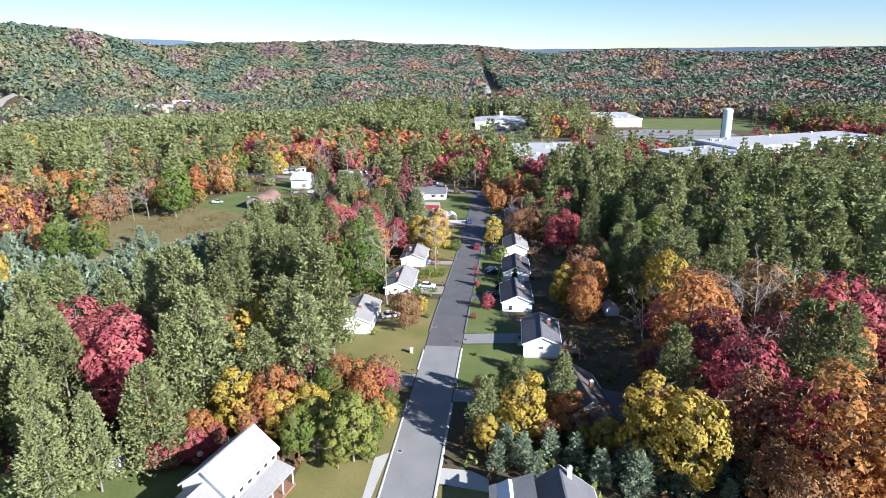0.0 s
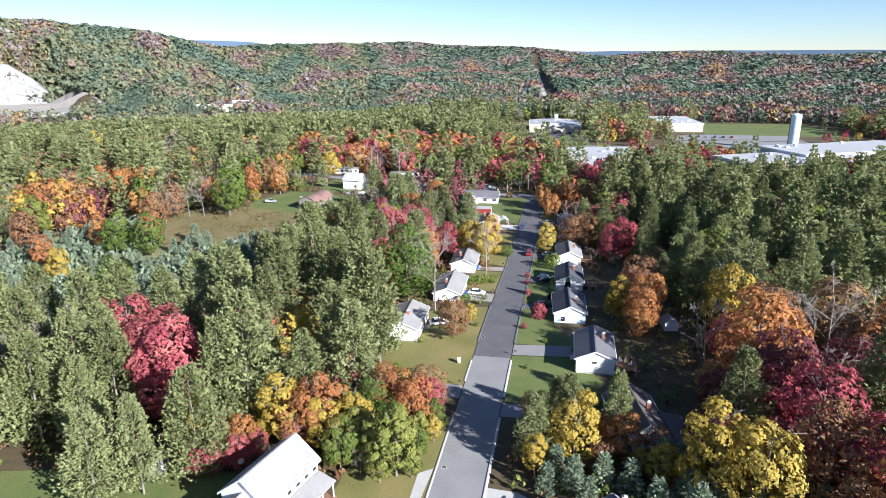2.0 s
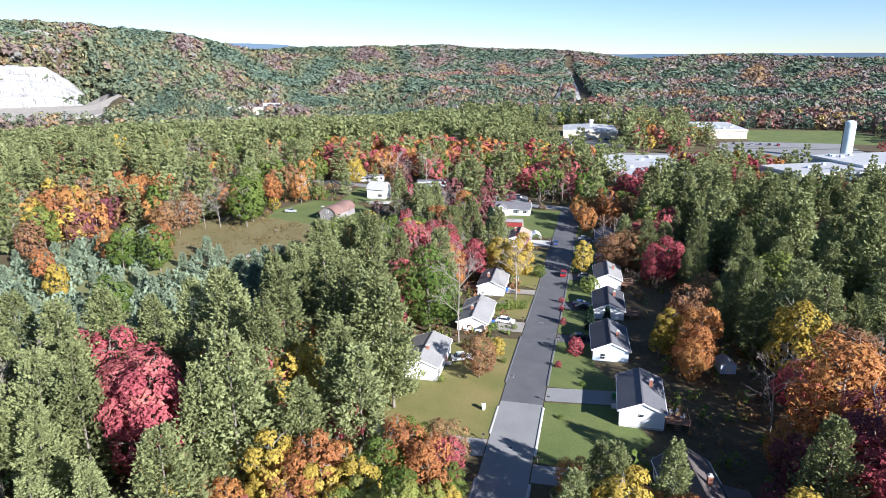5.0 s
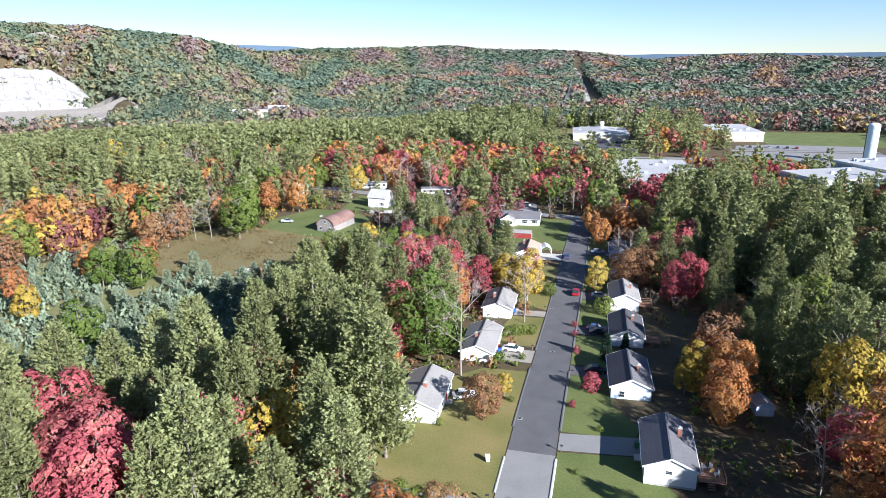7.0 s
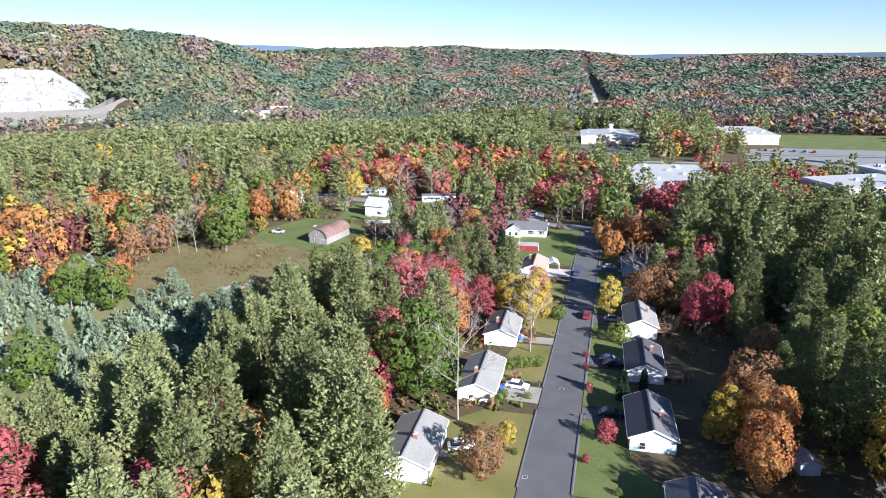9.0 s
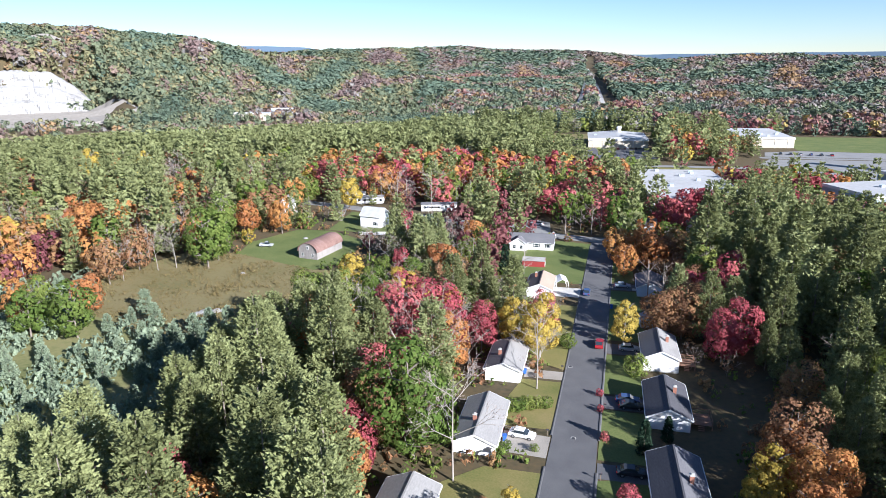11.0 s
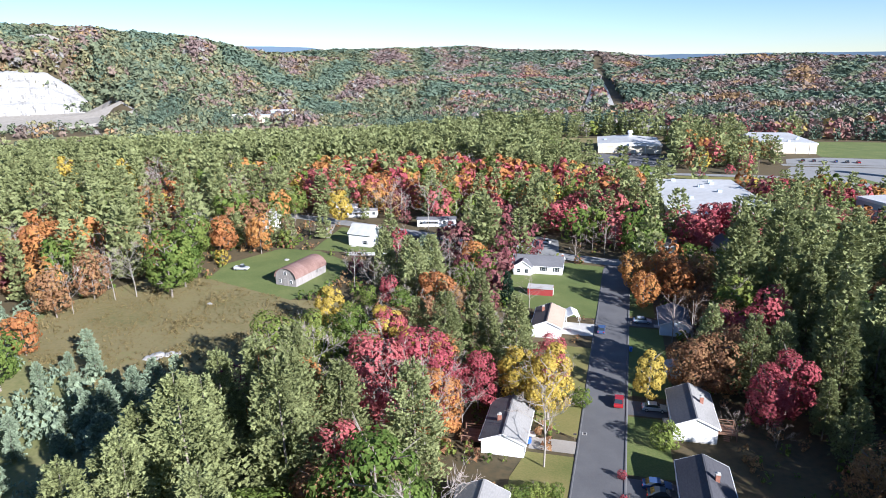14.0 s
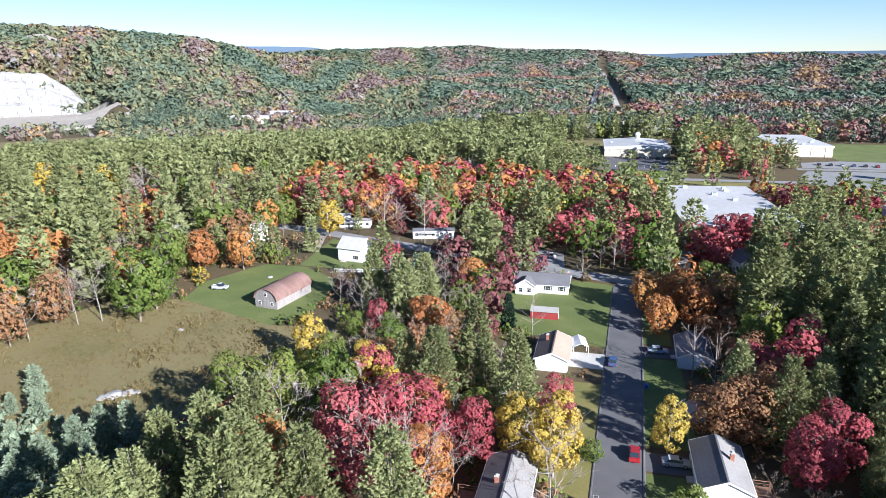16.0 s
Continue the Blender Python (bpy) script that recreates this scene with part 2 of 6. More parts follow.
TRIM = surface("white_trim", [(0.70, 0.70, 0.69), (0.80, 0.80, 0.79)], 0.5, 0.8, 9.0, 0.0)


def shingles(name, dark, pale):
    return surface(name, [dark, tuple((a + b) / 2 for a, b in zip(dark, pale)), pale], 0.9, 0.35, 5.0, 0.4, stretch=(1.0, 0.35, 1.0))


ROOF_GREY = shingles("grey_shingles", (0.10, 0.10, 0.11), (0.18, 0.18, 0.19))
ROOF_PALE = shingles("pale_grey_shingles", (0.22, 0.215, 0.21), (0.36, 0.35, 0.335))
ROOF_DARK = shingles("charcoal_shingles", (0.055, 0.055, 0.065), (0.105, 0.105, 0.115))
ROOF_BROWN = shingles("brown_shingles", (0.09, 0.075, 0.07), (0.16, 0.13, 0.12))
ROOF_TAN = shingles("tan_shingles", (0.36, 0.26, 0.20), (0.50, 0.38, 0.30))
ROOF_RUST = surface("rusted_barn_roof", [(0.13, 0.08, 0.07), (0.20, 0.12, 0.10), (0.30, 0.20, 0.18)], 0.8, 0.3, 3.0, 0.3, stretch=(0.3, 2, 1))
METAL_ROOF = surface("white_flat_roof", [(0.36, 0.36, 0.355), (0.44, 0.44, 0.435), (0.52, 0.52, 0.51)], 0.6, 0.04, 0.6, 0.1)
METAL_WALL = surface("pale_blue_cladding", [(0.38, 0.47, 0.55), (0.48, 0.57, 0.64)], 0.5, 0.1, 2.0, 0.1)
BEIGE = surface("beige_wall", [(0.50, 0.44, 0.34), (0.60, 0.54, 0.43)], 0.8, 0.2, 3.0, 0.1)
BRICK = surface("chimney_brick", [(0.20, 0.08, 0.05), (0.30, 0.13, 0.09), (0.36, 0.20, 0.15)], 0.9, 2.0, 14.0, 0.5)
BARN_WOOD = surface("grey_barn_boards", [(0.17, 0.15, 0.14), (0.27, 0.25, 0.24), (0.36, 0.33, 0.31)], 0.9, 0.5, 5.0, 0.5, stretch=(3, 3, 0.2))
WOOD = surface("deck_boards", [(0.16, 0.08, 0.05), (0.26, 0.14, 0.09), (0.32, 0.20, 0.14)], 0.8, 0.8, 8.0, 0.4, stretch=(0.3, 4, 1))
RED_PAINT = surface("red_painted_boards", [(0.22, 0.03, 0.03), (0.32, 0.05, 0.045)], 0.8, 0.5, 8.0, 0.2)
TANK = surface("pale_green_tank_paint", [(0.55, 0.66, 0.66), (0.66, 0.76, 0.75)], 0.5, 0.1, 1.5, 0.05)
DARK = surface("dark_metal", [(0.03, 0.03, 0.035), (0.06, 0.06, 0.065)], 0.5, 1.0, 8.0, 0.0)
POLE_WOOD = surface("pole_wood", [(0.16, 0.12, 0.09), (0.24, 0.19, 0.15)], 0.9, 0.7, 9.0, 0.3)
RUBBER = surface("tyre_rubber", [(0.02, 0.02, 0.02), (0.035, 0.035, 0.035)], 0.8, 2.0, 20.0, 0.1)
CHROME = surface("wheel_metal", [(0.5, 0.5, 0.52), (0.6, 0.6, 0.62)], 0.3, 2.0, 9.0, 0.0, metal=1.0)


def plain(name, colour, rough=0.4, spec=0.5, metal=0.0):
    m, nt, b = nodes_of(name)
    n = noise_of(nt, 3.0, 3.0)
    lo = tuple(c * 0.88 for c in colour)
    nt.links.new(ramp(nt, n, [lo, colour]), b.inputs["Base Color"])
    b.inputs["Roughness"].default_value = rough
    b.inputs["Specular IOR Level"].default_value = spec
    b.inputs["Metallic"].default_value = metal
    return m


GLASS = plain("window_glass", (0.03, 0.04, 0.05), 0.08, 0.8)
# Distance haze put into the base colour of the horizon ridges
HAZY = plain("far_haze_blue", (0.10, 0.145, 0.20), 1.0, 0.0)

# ---- land ----
rad = np.concatenate([np.arange(0, 560, 5.0), 560 * 1.028 ** np.arange(0, 79)])
rad = rad[rad < 4700]
az = np.radians(np.concatenate([np.arange(-62, 62, 0.6), np.arange(62, 298, 4.0)]))
R, A = np.meshgrid(rad, az, indexing="ij")
X, Y = R * np.sin(A), 60 + R * np.cos(A)
Z = ground(X, Y)
na, nr = len(az), len(rad)
idx = np.arange(nr * na).reshape(nr, na)
nxt = np.roll(idx, -1, 1)
quads = np.stack([idx[:-1], nxt[:-1], nxt[1:], idx[1:]], -1).reshape(-1, 4)[:, ::-1]
land = new("ground", mesh_from("ground", np.stack([X, Y, Z], -1).reshape(-1, 3), quads))
land.data.materials.append(FLOOR)
tagged(land, "forest floor of brown leaf litter rising to wooded hills", "ground", kind="structure")


CLEAR = []
WALLED = []


def sheet(name, outline, lift, material, label, category="", step=3.0, kind="structure"):
    """A patch of ground with the given outline, laid over the land."""
    CLEAR.append(outline)
    bm = bmesh.new()
    bm.faces.new([bm.verts.new((x, y, 0)) for x, y in outline])
    xs, ys = [p[0] for p in outline], [p[1] for p in outline]
    for axis, lo, hi in ((0, min(xs), max(xs)), (1, min(ys), max(ys))):
        c = lo + step
        while c < hi:
            co, no = ((c, 0, 0), (1, 0, 0)) if axis == 0 else ((0, c, 0), (0, 1, 0))
            bmesh.ops.bisect_plane(bm, geom=bm.verts[:] + bm.edges[:] + bm.faces[:], plane_co=co, plane_no=no)
            c += step
    for v in bm.verts:
        v.co.z = gz(v.co.x, v.co.y) + lift
    bmesh.ops.recalc_face_normals(bm, faces=bm.faces)
    bm.normal_update()
    if sum(f.normal.z for f in bm.faces) < 0:
        bmesh.ops.reverse_faces(bm, faces=bm.faces)
    me = bpy.data.meshes.new(name)
    bm.to_mesh(me)
    bm.free()
    me.materials.append(material)
    return tagged(new(name, me), label, category, kind=kind)


def road_x(y):
    """Left edge of the street at y."""
    return -11.2 + 0.0275 * (y - 86)


def ribbon(name, points, width, lift, material, label, category):
    """A road along a line of points, cut into short lengths."""
    fine = []
    for (x0, y0), (x1, y1) in zip(points, points[1:]):
        n = max(1, int(math.hypot(x1 - x0, y1 - y0) / 4))
        fine += [(x0 + (x1 - x0) * i / n, y0 + (y1 - y0) * i / n) for i in range(n)]
    fine.append(points[-1])
    bm = bmesh.new()
    rows = []
    for i, (x, y) in enumerate(fine):
        a, b = fine[max(0, i - 1)], fine[min(len(fine) - 1, i + 1)]
        d = Vector((b[0] - a[0], b[1] - a[1])).normalized()
        rows.append([bm.verts.new((x + s * width / 2 * d.y, y - s * width / 2 * d.x, 0)) for s in (-1, -0.33, 0.33, 1)])
    for r0, r1 in zip(rows, rows[1:]):
        for i in range(3):
            bm.faces.new((r0[i], r0[i + 1], r1[i + 1], r1[i]))
    for v in bm.verts:
        v.co.z = gz(v.co.x, v.co.y) + lift
    me = bpy.data.meshes.new(name)
    bm.to_mesh(me)
    bm.free()
    me.materials.append(material)
    return tagged(new(name, me), label, category, kind="structure")


W = 7.5
mid = [(road_x(y) + W / 2, y) for y in (20, 60, 100, 135)]
ribbon("road", mid, W, 0.06, OLD_ASPHALT, "pale worn asphalt of the older street section", "road")
mid = [(road_x(y) + W / 2, y) for y in (135, 180, 230, 280, 312)]
ribbon("road", mid, W, 0.06, ASPHALT, "dark newer asphalt street between the houses", "road")
ribbon("road", [(4, 313), (-6, 313), (-35, 320), (-70, 325), (-119, 341), (-165, 352)], 7.0, 0.075, OLD_ASPHALT, "grey asphalt cross street past the mobile homes", "road")
ribbon("road", [(-103, 312), (-109, 331), (-110, 339)], 3.0, 0.06, GRAVEL, "pale gravel farm track through grass", "road")
for side, at in ((-1, 0.0), (1, W)):
    for y0, y1 in ((40, 112), (124 if side < 0 else 119, 135), (142, 166), (176, 306)):
        bm = bmesh.new()
        ys = np.arange(y0, y1 + 0.1, 3.0)
        rows = [[bm.verts.new((road_x(y) + at + side * dx, y, gz(road_x(y) + at, y) + dz)) for dx, dz in ((0.0, 0.05), (0.05, 0.17), (0.25, 0.17), (0.45, 0.02))] for y in ys]
        for r0, r1 in zip(rows, rows[1:]):
            for i in range(3):
                bm.faces.new((r0[i], r0[i + 1], r1[i + 1], r1[i]))
        ob = new("kerb", finish(bm, "kerb"))
        ob.data.materials.append(CONCRETE if y1 < 136 else ASPHALT)
        tagged(ob, "low asphalt kerb along the street edge", "kerb", kind="structure")


def left(y, d):
    return (road_x(y) - 0.2 - d, y)


def right(y, d):
    return (road_x(y) + W + 0.2 + d, y)


sheet("lawn", [left(122.5, 0), left(144, 0), left(144, 8), (-24, 146), (-33, 140), (-30, 128), (-27, 122.5)], 0.05, GRASS, "yellowing mown lawn beside the white house", "lawn")
sheet("lawn", [left(144, 0), left(164, 0), left(164, 9), (-24, 158), (-24, 146), left(144, 8)], 0.052, GRASS, "dry lawn between house and street", "lawn")
sheet("lawn", [left(178, 0), left(198, 0), left(198, 8), (-18, 190), (-18, 178)], 0.05, GRASS, "dry front lawn beside the street", "lawn")
sheet("lawn", [left(204, 0), left(243, 0), left(243, 9), (-17, 225), (-16, 208)], 0.05, GRASS, "patchy front lawn under yellow trees", "lawn")
sheet("lawn", [left(262, 0), left(307, 0), (-16, 309), (-36, 300), (-34, 270), (-14, 262)], 0.05, GREEN_GRASS, "green lawn in front of the end house", "lawn")
sheet("lawn", [left(60, 0), left(111, 0), left(111, 5), (-14, 100), (-24, 98), (-26, 60)], 0.05, GRASS, "shaggy lawn beside the two storey house", "lawn")
sheet("lawn", [(-26, 60), (-36, 90), (-46, 92), (-75, 86), (-80, 60)], 0.05, GREEN_GRASS, "green back lawn with a small shed", "lawn")
sheet("lawn", [right(117.5, 0), right(136, 0), (10, 137), (16, 127), (10, 120), (4, 117.5)], 0.05, GREEN_GRASS, "bright green front lawn", "lawn")
sheet("lawn", [right(142, 0), right(164, 0), (6, 166), (7, 152), (11, 146), (10, 142)], 0.05, GREEN_GRASS, "green front lawn partly in shade", "lawn")
sheet("lawn", [right(170, 0), right(188, 0), (7, 188), (7, 170)], 0.05, GREEN_GRASS, "shaded front lawn by the street", "lawn")
sheet("lawn", [right(195, 0), right(214, 0), (7, 214), (7, 195)], 0.05, GREEN_GRASS, "narrow shaded front lawn", "lawn")
sheet("lawn", [right(222, 0), right(258, 0), (9, 258), (9, 222)], 0.05, GREEN_GRASS, "shaded front lawn before the blue house", "lawn")
sheet("lawn", [right(266, 0), right(305, 0), (8, 305), (8, 266)], 0.05, GREEN_GRASS, "grass verge under orange trees", "lawn")
sheet("lawn", [right(62, 0), right(89, 0), (7, 89), (24, 84), (40, 84), (40, 62)], 0.05, GRASS, "dry brown lawn beside a grey roofed house", "lawn")
sheet("lawn", [(14, 300), (34, 305), (34, 322), (20, 330), (12, 322)], 0.05, GREEN_GRASS, "green back lawn behind orange trees", "lawn", 4.0)
sheet("lawn", [(-118, 262), (-86, 251), (-80, 262), (-82, 285), (-98, 296), (-112, 296), (-121, 276)], 0.05, GREEN_GRASS, "green pasture round the old barn", "lawn", 4.0)
sheet("lawn", [(-101, 297), (-78, 296), (-76, 316), (-104, 330)], 0.05, GREEN_GRASS, "grass yard round a white farmhouse", "lawn", 4.0)
sheet("meadow", [(-145, 232), (-128, 206), (-104, 196), (-72, 206), (-62, 236), (-66, 254), (-86, 251), (-118, 262), (-135, 262)], 0.05, MEADOW, "brown autumn meadow with dry weeds", "meadow", 4.0)
sheet("marsh", [(-165, 205), (-160, 120), (-100, 118), (-70, 128), (-62, 150), (-63, 184), (-80, 196), (-128, 206), (-145, 232)], 0.045, MARSH, "scrubby wet meadow with low bushes", "meadow", 5.0)
sheet("driveway", [left(117.6, 0), left(122.3, 0), (-27, 122.6), (-33, 125), (-34, 120), (-22, 116.4)], 0.06, OLD_ASPHALT, "pale asphalt driveway joining the street", "driveway")
sheet("driveway", [right(136.5, 0), right(141.5, 0), (10.6, 142.6), (10.6, 137.4)], 0.06, OLD_ASPHALT, "pale asphalt driveway to the white house", "driveway")
sheet("driveway", [right(112.5, 0), right(117, 0), (5, 117), (14.5, 115), (14.5, 111), (4, 112.5)], 0.06, OLD_ASPHALT, "grey asphalt driveway beside young trees", "driveway")
sheet("driveway", [right(89.5, 0), right(93.2, 0), (1.2, 92.8), (4, 91), (4, 88)], 0.06, CONCRETE, "short concrete driveway apron", "driveway")
sheet("driveway", [left(86, 0.9), left(96.5, 0.3), (-13.5, 95), (-13.7, 60), (-12.2, 60)], 0.07, CONCRETE, "pale concrete path along the street", "path")
sheet("driveway", [left(168.5, 0), left(175.5, 0), (-17, 176), (-16.4, 169)], 0.06, GRAVEL, "gravel driveway with a parked white car", "driveway")
sheet("driveway", [left(199, 0), left(203, 0), (-16.2, 203), (-16.2, 199)], 0.06, GRAVEL, "gravel driveway beside bare trees", "driveway")
sheet("driveway", [right(164.6, 0), right(169, 0), (6.2, 169), (6.2, 164.6)], 0.06, ASPHALT, "dark asphalt driveway in shade", "driveway")
sheet("driveway", [right(188.6, 0), right(194, 0), (7, 194), (7, 188.6)], 0.06, ASPHALT, "dark driveway with two parked cars", "driveway")
sheet("driveway", [right(214.6, 0), right(220, 0), (7.4, 220), (7.4, 214.6)], 0.06, ASPHALT, "dark asphalt driveway with a silver car", "driveway")
sheet("driveway", [right(259, 0), right(264.5, 0), (8.4, 264.5), (8.4, 259)], 0.06, ASPHALT, "dark driveway by the blue house", "driveway")
sheet("driveway", [left(250, 0), left(258, 0), (-14.4, 258), (-14.4, 250)], 0.06, CONCRETE, "pale driveway beside a white carport", "driveway")
sheet("driveway", [(-36, 318), (-20, 316), (-22, 336), (-30, 340), (-38, 330)], 0.085, OLD_ASPHALT, "grey asphalt yard behind the end house", "driveway", 4.0)
sheet("parking_lot", [(90, 505), (104, 470), (110, 440), (190, 470), (190, 530), (132, 530), (100, 528)], 0.06, OLD_ASPHALT, "wide pale parking lot of the factories", "parking lot", 8.0)
sheet("lawn", [(118, 500), (124, 500), (136, 462), (130, 460)], 0.12, GREEN_GRASS, "grass island in the parking lot", "lawn", 8.0)
sheet("parking_lot", [(-16, 516), (32, 516), (32, 548), (27, 566), (-12, 566)], 0.06, ASPHALT, "parking lot before the low office", "parking lot", 8.0)
sheet("parking_lot", [(100, 540), (190, 540), (190, 566), (128, 570), (104, 560)], 0.06, OLD_ASPHALT, "parking lot before the far warehouse", "parking lot", 8.0)
sheet("lawn", [(-8, 494), (33, 495), (32, 514), (-12, 512)], 0.055, GREEN_GRASS, "striped mown lawn beside the parking lot", "lawn", 8.0)
sheet("lawn", [(-40, 472), (90, 474), (90, 484.5), (-40, 484)], 0.055, GRASS, "mown grass strip along the access road", "lawn", 8.0)
sheet("lawn", [(128, 572), (240, 560), (230, 660), (130, 655)], 0.055, GREEN_GRASS, "mown lawns round the factories", "lawn", 10.0)
sheet("lawn", [(-40, 568), (-14, 568), (-14, 618), (28, 618), (36, 655), (-46, 655)], 0.055, MEADOW, "brown field behind the low office", "lawn", 10.0)
sheet("road", [(-70, 485), (96, 486), (96, 493), (-70, 492)], 0.075, OLD_ASPHALT, "factory access road of pale asphalt", "road", 8.0)
sheet("road", [(96, 531), (190, 533), (190, 539), (96, 538)], 0.075, OLD_ASPHALT, "factory access road of pale asphalt", "road", 8.0)


# ---- houses ----
def rect(x, y, w, d, turn):
    c, s = math.cos(radians(turn)), math.sin(radians(turn))
    return [(x + c * u - s * v, y + s * u + c * v) for u, v in ((-w / 2, -d / 2), (w / 2, -d / 2), (w / 2, d / 2), (-w / 2, d / 2))]


def roof_slab(w, l, eave, ridge, over, side, thick=0.16):
    """One slope of a gable roof: side -1 or 1."""
    slope = (ridge - eave) / (w / 2)
    xe = w / 2 + over
    ze = eave - slope * over
    bm = bmesh.new()
    prism(bm, [(0, ridge + 0.02), (side * xe, ze + 0.02), (side * xe, ze + thick), (0, ridge + thick + 0.03)], -l / 2 - over * 0.7, l / 2 + over * 0.7)
    return bm


def window(parent, x, y, z, w, h, face):
    """A window on a wall that faces -x, +x or -y."""
    d = 0.05
    t = 0.08
    if face == "y":
        fr = boxes((x - w / 2 - t, x + w / 2 + t, y - d, y + 0.02, z - t, z), (x - w / 2 - t, x + w / 2 + t, y - d, y + 0.02, z + h, z + h + t),
                   (x - w / 2 - t, x - w / 2, y - d, y + 0.02, z, z + h), (x + w / 2, x + w / 2 + t, y - d, y + 0.02, z, z + h), (x - w / 2, x + w / 2, y - d * 0.8, y, z + h * 0.48, z + h * 0.52))
        gl = boxes((x - w / 2, x + w / 2, y - 0.02, y + 0.01, z, z + h))
    else:
        s = -1 if face == "-x" else 1
        a, b = sorted((x + s * d, x - s * 0.02))
        fr = boxes((a, b, y - w / 2 - t, y + w / 2 + t, z - t, z), (a, b, y - w / 2 - t, y + w / 2 + t, z + h, z + h + t),
                   (a, b, y - w / 2 - t, y - w / 2, z, z + h), (a, b, y + w / 2, y + w / 2 + t, z, z + h), (a, b, y - w / 2, y + w / 2, z + h * 0.48, z + h * 0.52))
        a, b = sorted((x + s * 0.02, x - s * 0.01))
        gl = boxes((a, b, y - w / 2, y + w / 2, z, z + h))
    win = part("window", fr, TRIM, parent)
    part("pane", gl, GLASS, win, "dark glass pane")


def house(x, y, w, l, eave, ridge, turn, walls, roofs, label, chimney=None, near=(), sides=True, over=0.35, category="house", door=True):
    """A gabled house; its ridge runs along local y. roofs: material of the left and right slope."""
    CLEAR.append(rect(x, y, w + 2.5, l + 2.5, turn))
    WALLED.append(rect(x, y, w + 1, l + 1, turn))
    z = min(gz(*p) for p in rect(x, y, w, l, turn))
    h = thing("house", x, y, z, turn, label, category)
    part("foundation", boxes((-w / 2 + 0.04, w / 2 - 0.04, -l / 2 + 0.04, l / 2 - 0.04, -0.6, 0.45)), CONCRETE, h, "grey concrete foundation")
    bm = bmesh.new()
    prism(bm, [(-w / 2, 0.4), (w / 2, 0.4), (w / 2, eave), (0, ridge), (-w / 2, eave)], -l / 2, l / 2)
    part("wall", bm, walls, h)
    for side, mat in zip((-1, 1), roofs):
        part("roof", roof_slab(w, l, eave, ridge, over, side), mat, h)
    part("ridge_cap", boxes((-0.14, 0.14, -l / 2 - over * 0.7, l / 2 + over * 0.7, ridge + 0.12, ridge + 0.22)), roofs[0], h)
    for s in (-1, 1):
        xe = s * (w / 2 + over)
        ze = eave - (ridge - eave) / (w / 2) * over
        part("gutter", boxes((min(xe, xe + s * 0.12), max(xe, xe + s * 0.12), -l / 2 - 0.2, l / 2 + 0.2, ze - 0.04, ze + 0.1)), TRIM, h, "white gutter")
    for s in (-1, 1):
        bm = bmesh.new()
        yb = -l / 2 - over * 0.7
        for sx in (-1, 1):
            xe = sx * (w / 2 + over)
            ze = eave - (ridge - eave) / (w / 2) * over
            vs = [bm.verts.new((px, yy * s, pz)) for yy in (yb - 0.05, yb) for px, pz in ((0, ridge - 0.12), (xe, ze - 0.14), (xe, ze + 0.18), (0, ridge + 0.19))]
            for q in ((0, 1, 2, 3), (7, 6, 5, 4), (0, 4, 5, 1), (1, 5, 6, 2), (2, 6, 7, 3), (3, 7, 4, 0)):
                bm.faces.new([vs[i] for i in q])
        part("bargeboard", bm, TRIM, h, "white bargeboard")
    if chimney:
        cx, cy, mat = chimney
        base = ridge - abs(cx) * (ridge - eave) / (w / 2) - 0.3
        top = ridge + 0.7
        c = part("chimney", boxes((cx - 0.3, cx + 0.3, cy - 0.3, cy + 0.3, base, top)), mat, h)
        part("flue", boxes((cx - 0.36, cx + 0.36, cy - 0.36, cy + 0.36, top, top + 0.1), (cx - 0.14, cx + 0.14, cy - 0.14, cy + 0.14, top + 0.1, top + 0.3)), CONCRETE, c)
    for wx, wz, ww, wh in near:
        window(h, wx, -l / 2, wz, ww, wh, "y")
    if sides:
        for s, f in ((-1, "-x"), (1, "x")):
            n = max(2, int(l / 3.2))
            for i in range(n):
                wy = -l / 2 + l * (i + 0.5) / n
                if door and i == n // 2:
                    a, b = sorted((s * w / 2 + s * 0.06, s * w / 2 - s * 0.02))
                    d = part("door", boxes((a, b, wy - 0.48, wy + 0.48, 0.45, 2.45)), RED_PAINT if s > 0 else TRIM, h, "front door")
                    st = sorted((s * w / 2, s * (w / 2 + 1.1)))
                    part("step", boxes((st[0], st[1], wy - 0.8, wy + 0.8, -0.4, 0.3)), CONCRETE, h, "concrete doorstep")
                    continue
                window(h, s * w / 2, wy, 1.15, 1.3 if i % 2 else 0.95, 1.15, f)
                for k in (-1, 1):
                    a, b = sorted((s * w / 2 + s * 0.035, s * w / 2))
                    ww = (1.3 if i % 2 else 0.95) / 2 + 0.1
                    part("shutter", boxes((a, b, wy + k * ww - (0.35 if k < 0 else 0), wy + k * ww + (0.35 if k > 0 else 0), 1.1, 2.35)), DARK, h, "dark shutter")
    return h


# Where slopes differ, the left one's shade is put into darker shingles.
h_l1 = house(-26.2, 146.4, 7.3, 13.0, 3.2, 4.6, 0, SIDING, (ROOF_PALE, ROOF_PALE), "white ranch house with pale grey roof on a lawn", (0.6, -1.5, BRICK))
h_r1 = house(14.2, 136.8, 7.2, 12.6, 3.2, 4.75, -1.5, SIDING, (ROOF_GREY, ROOF_GREY), "white ranch house with grey streaked roof and deck", (1.7, 1.2, BRICK), near=[(-0.2, 2.2, 0.9, 0.5)])
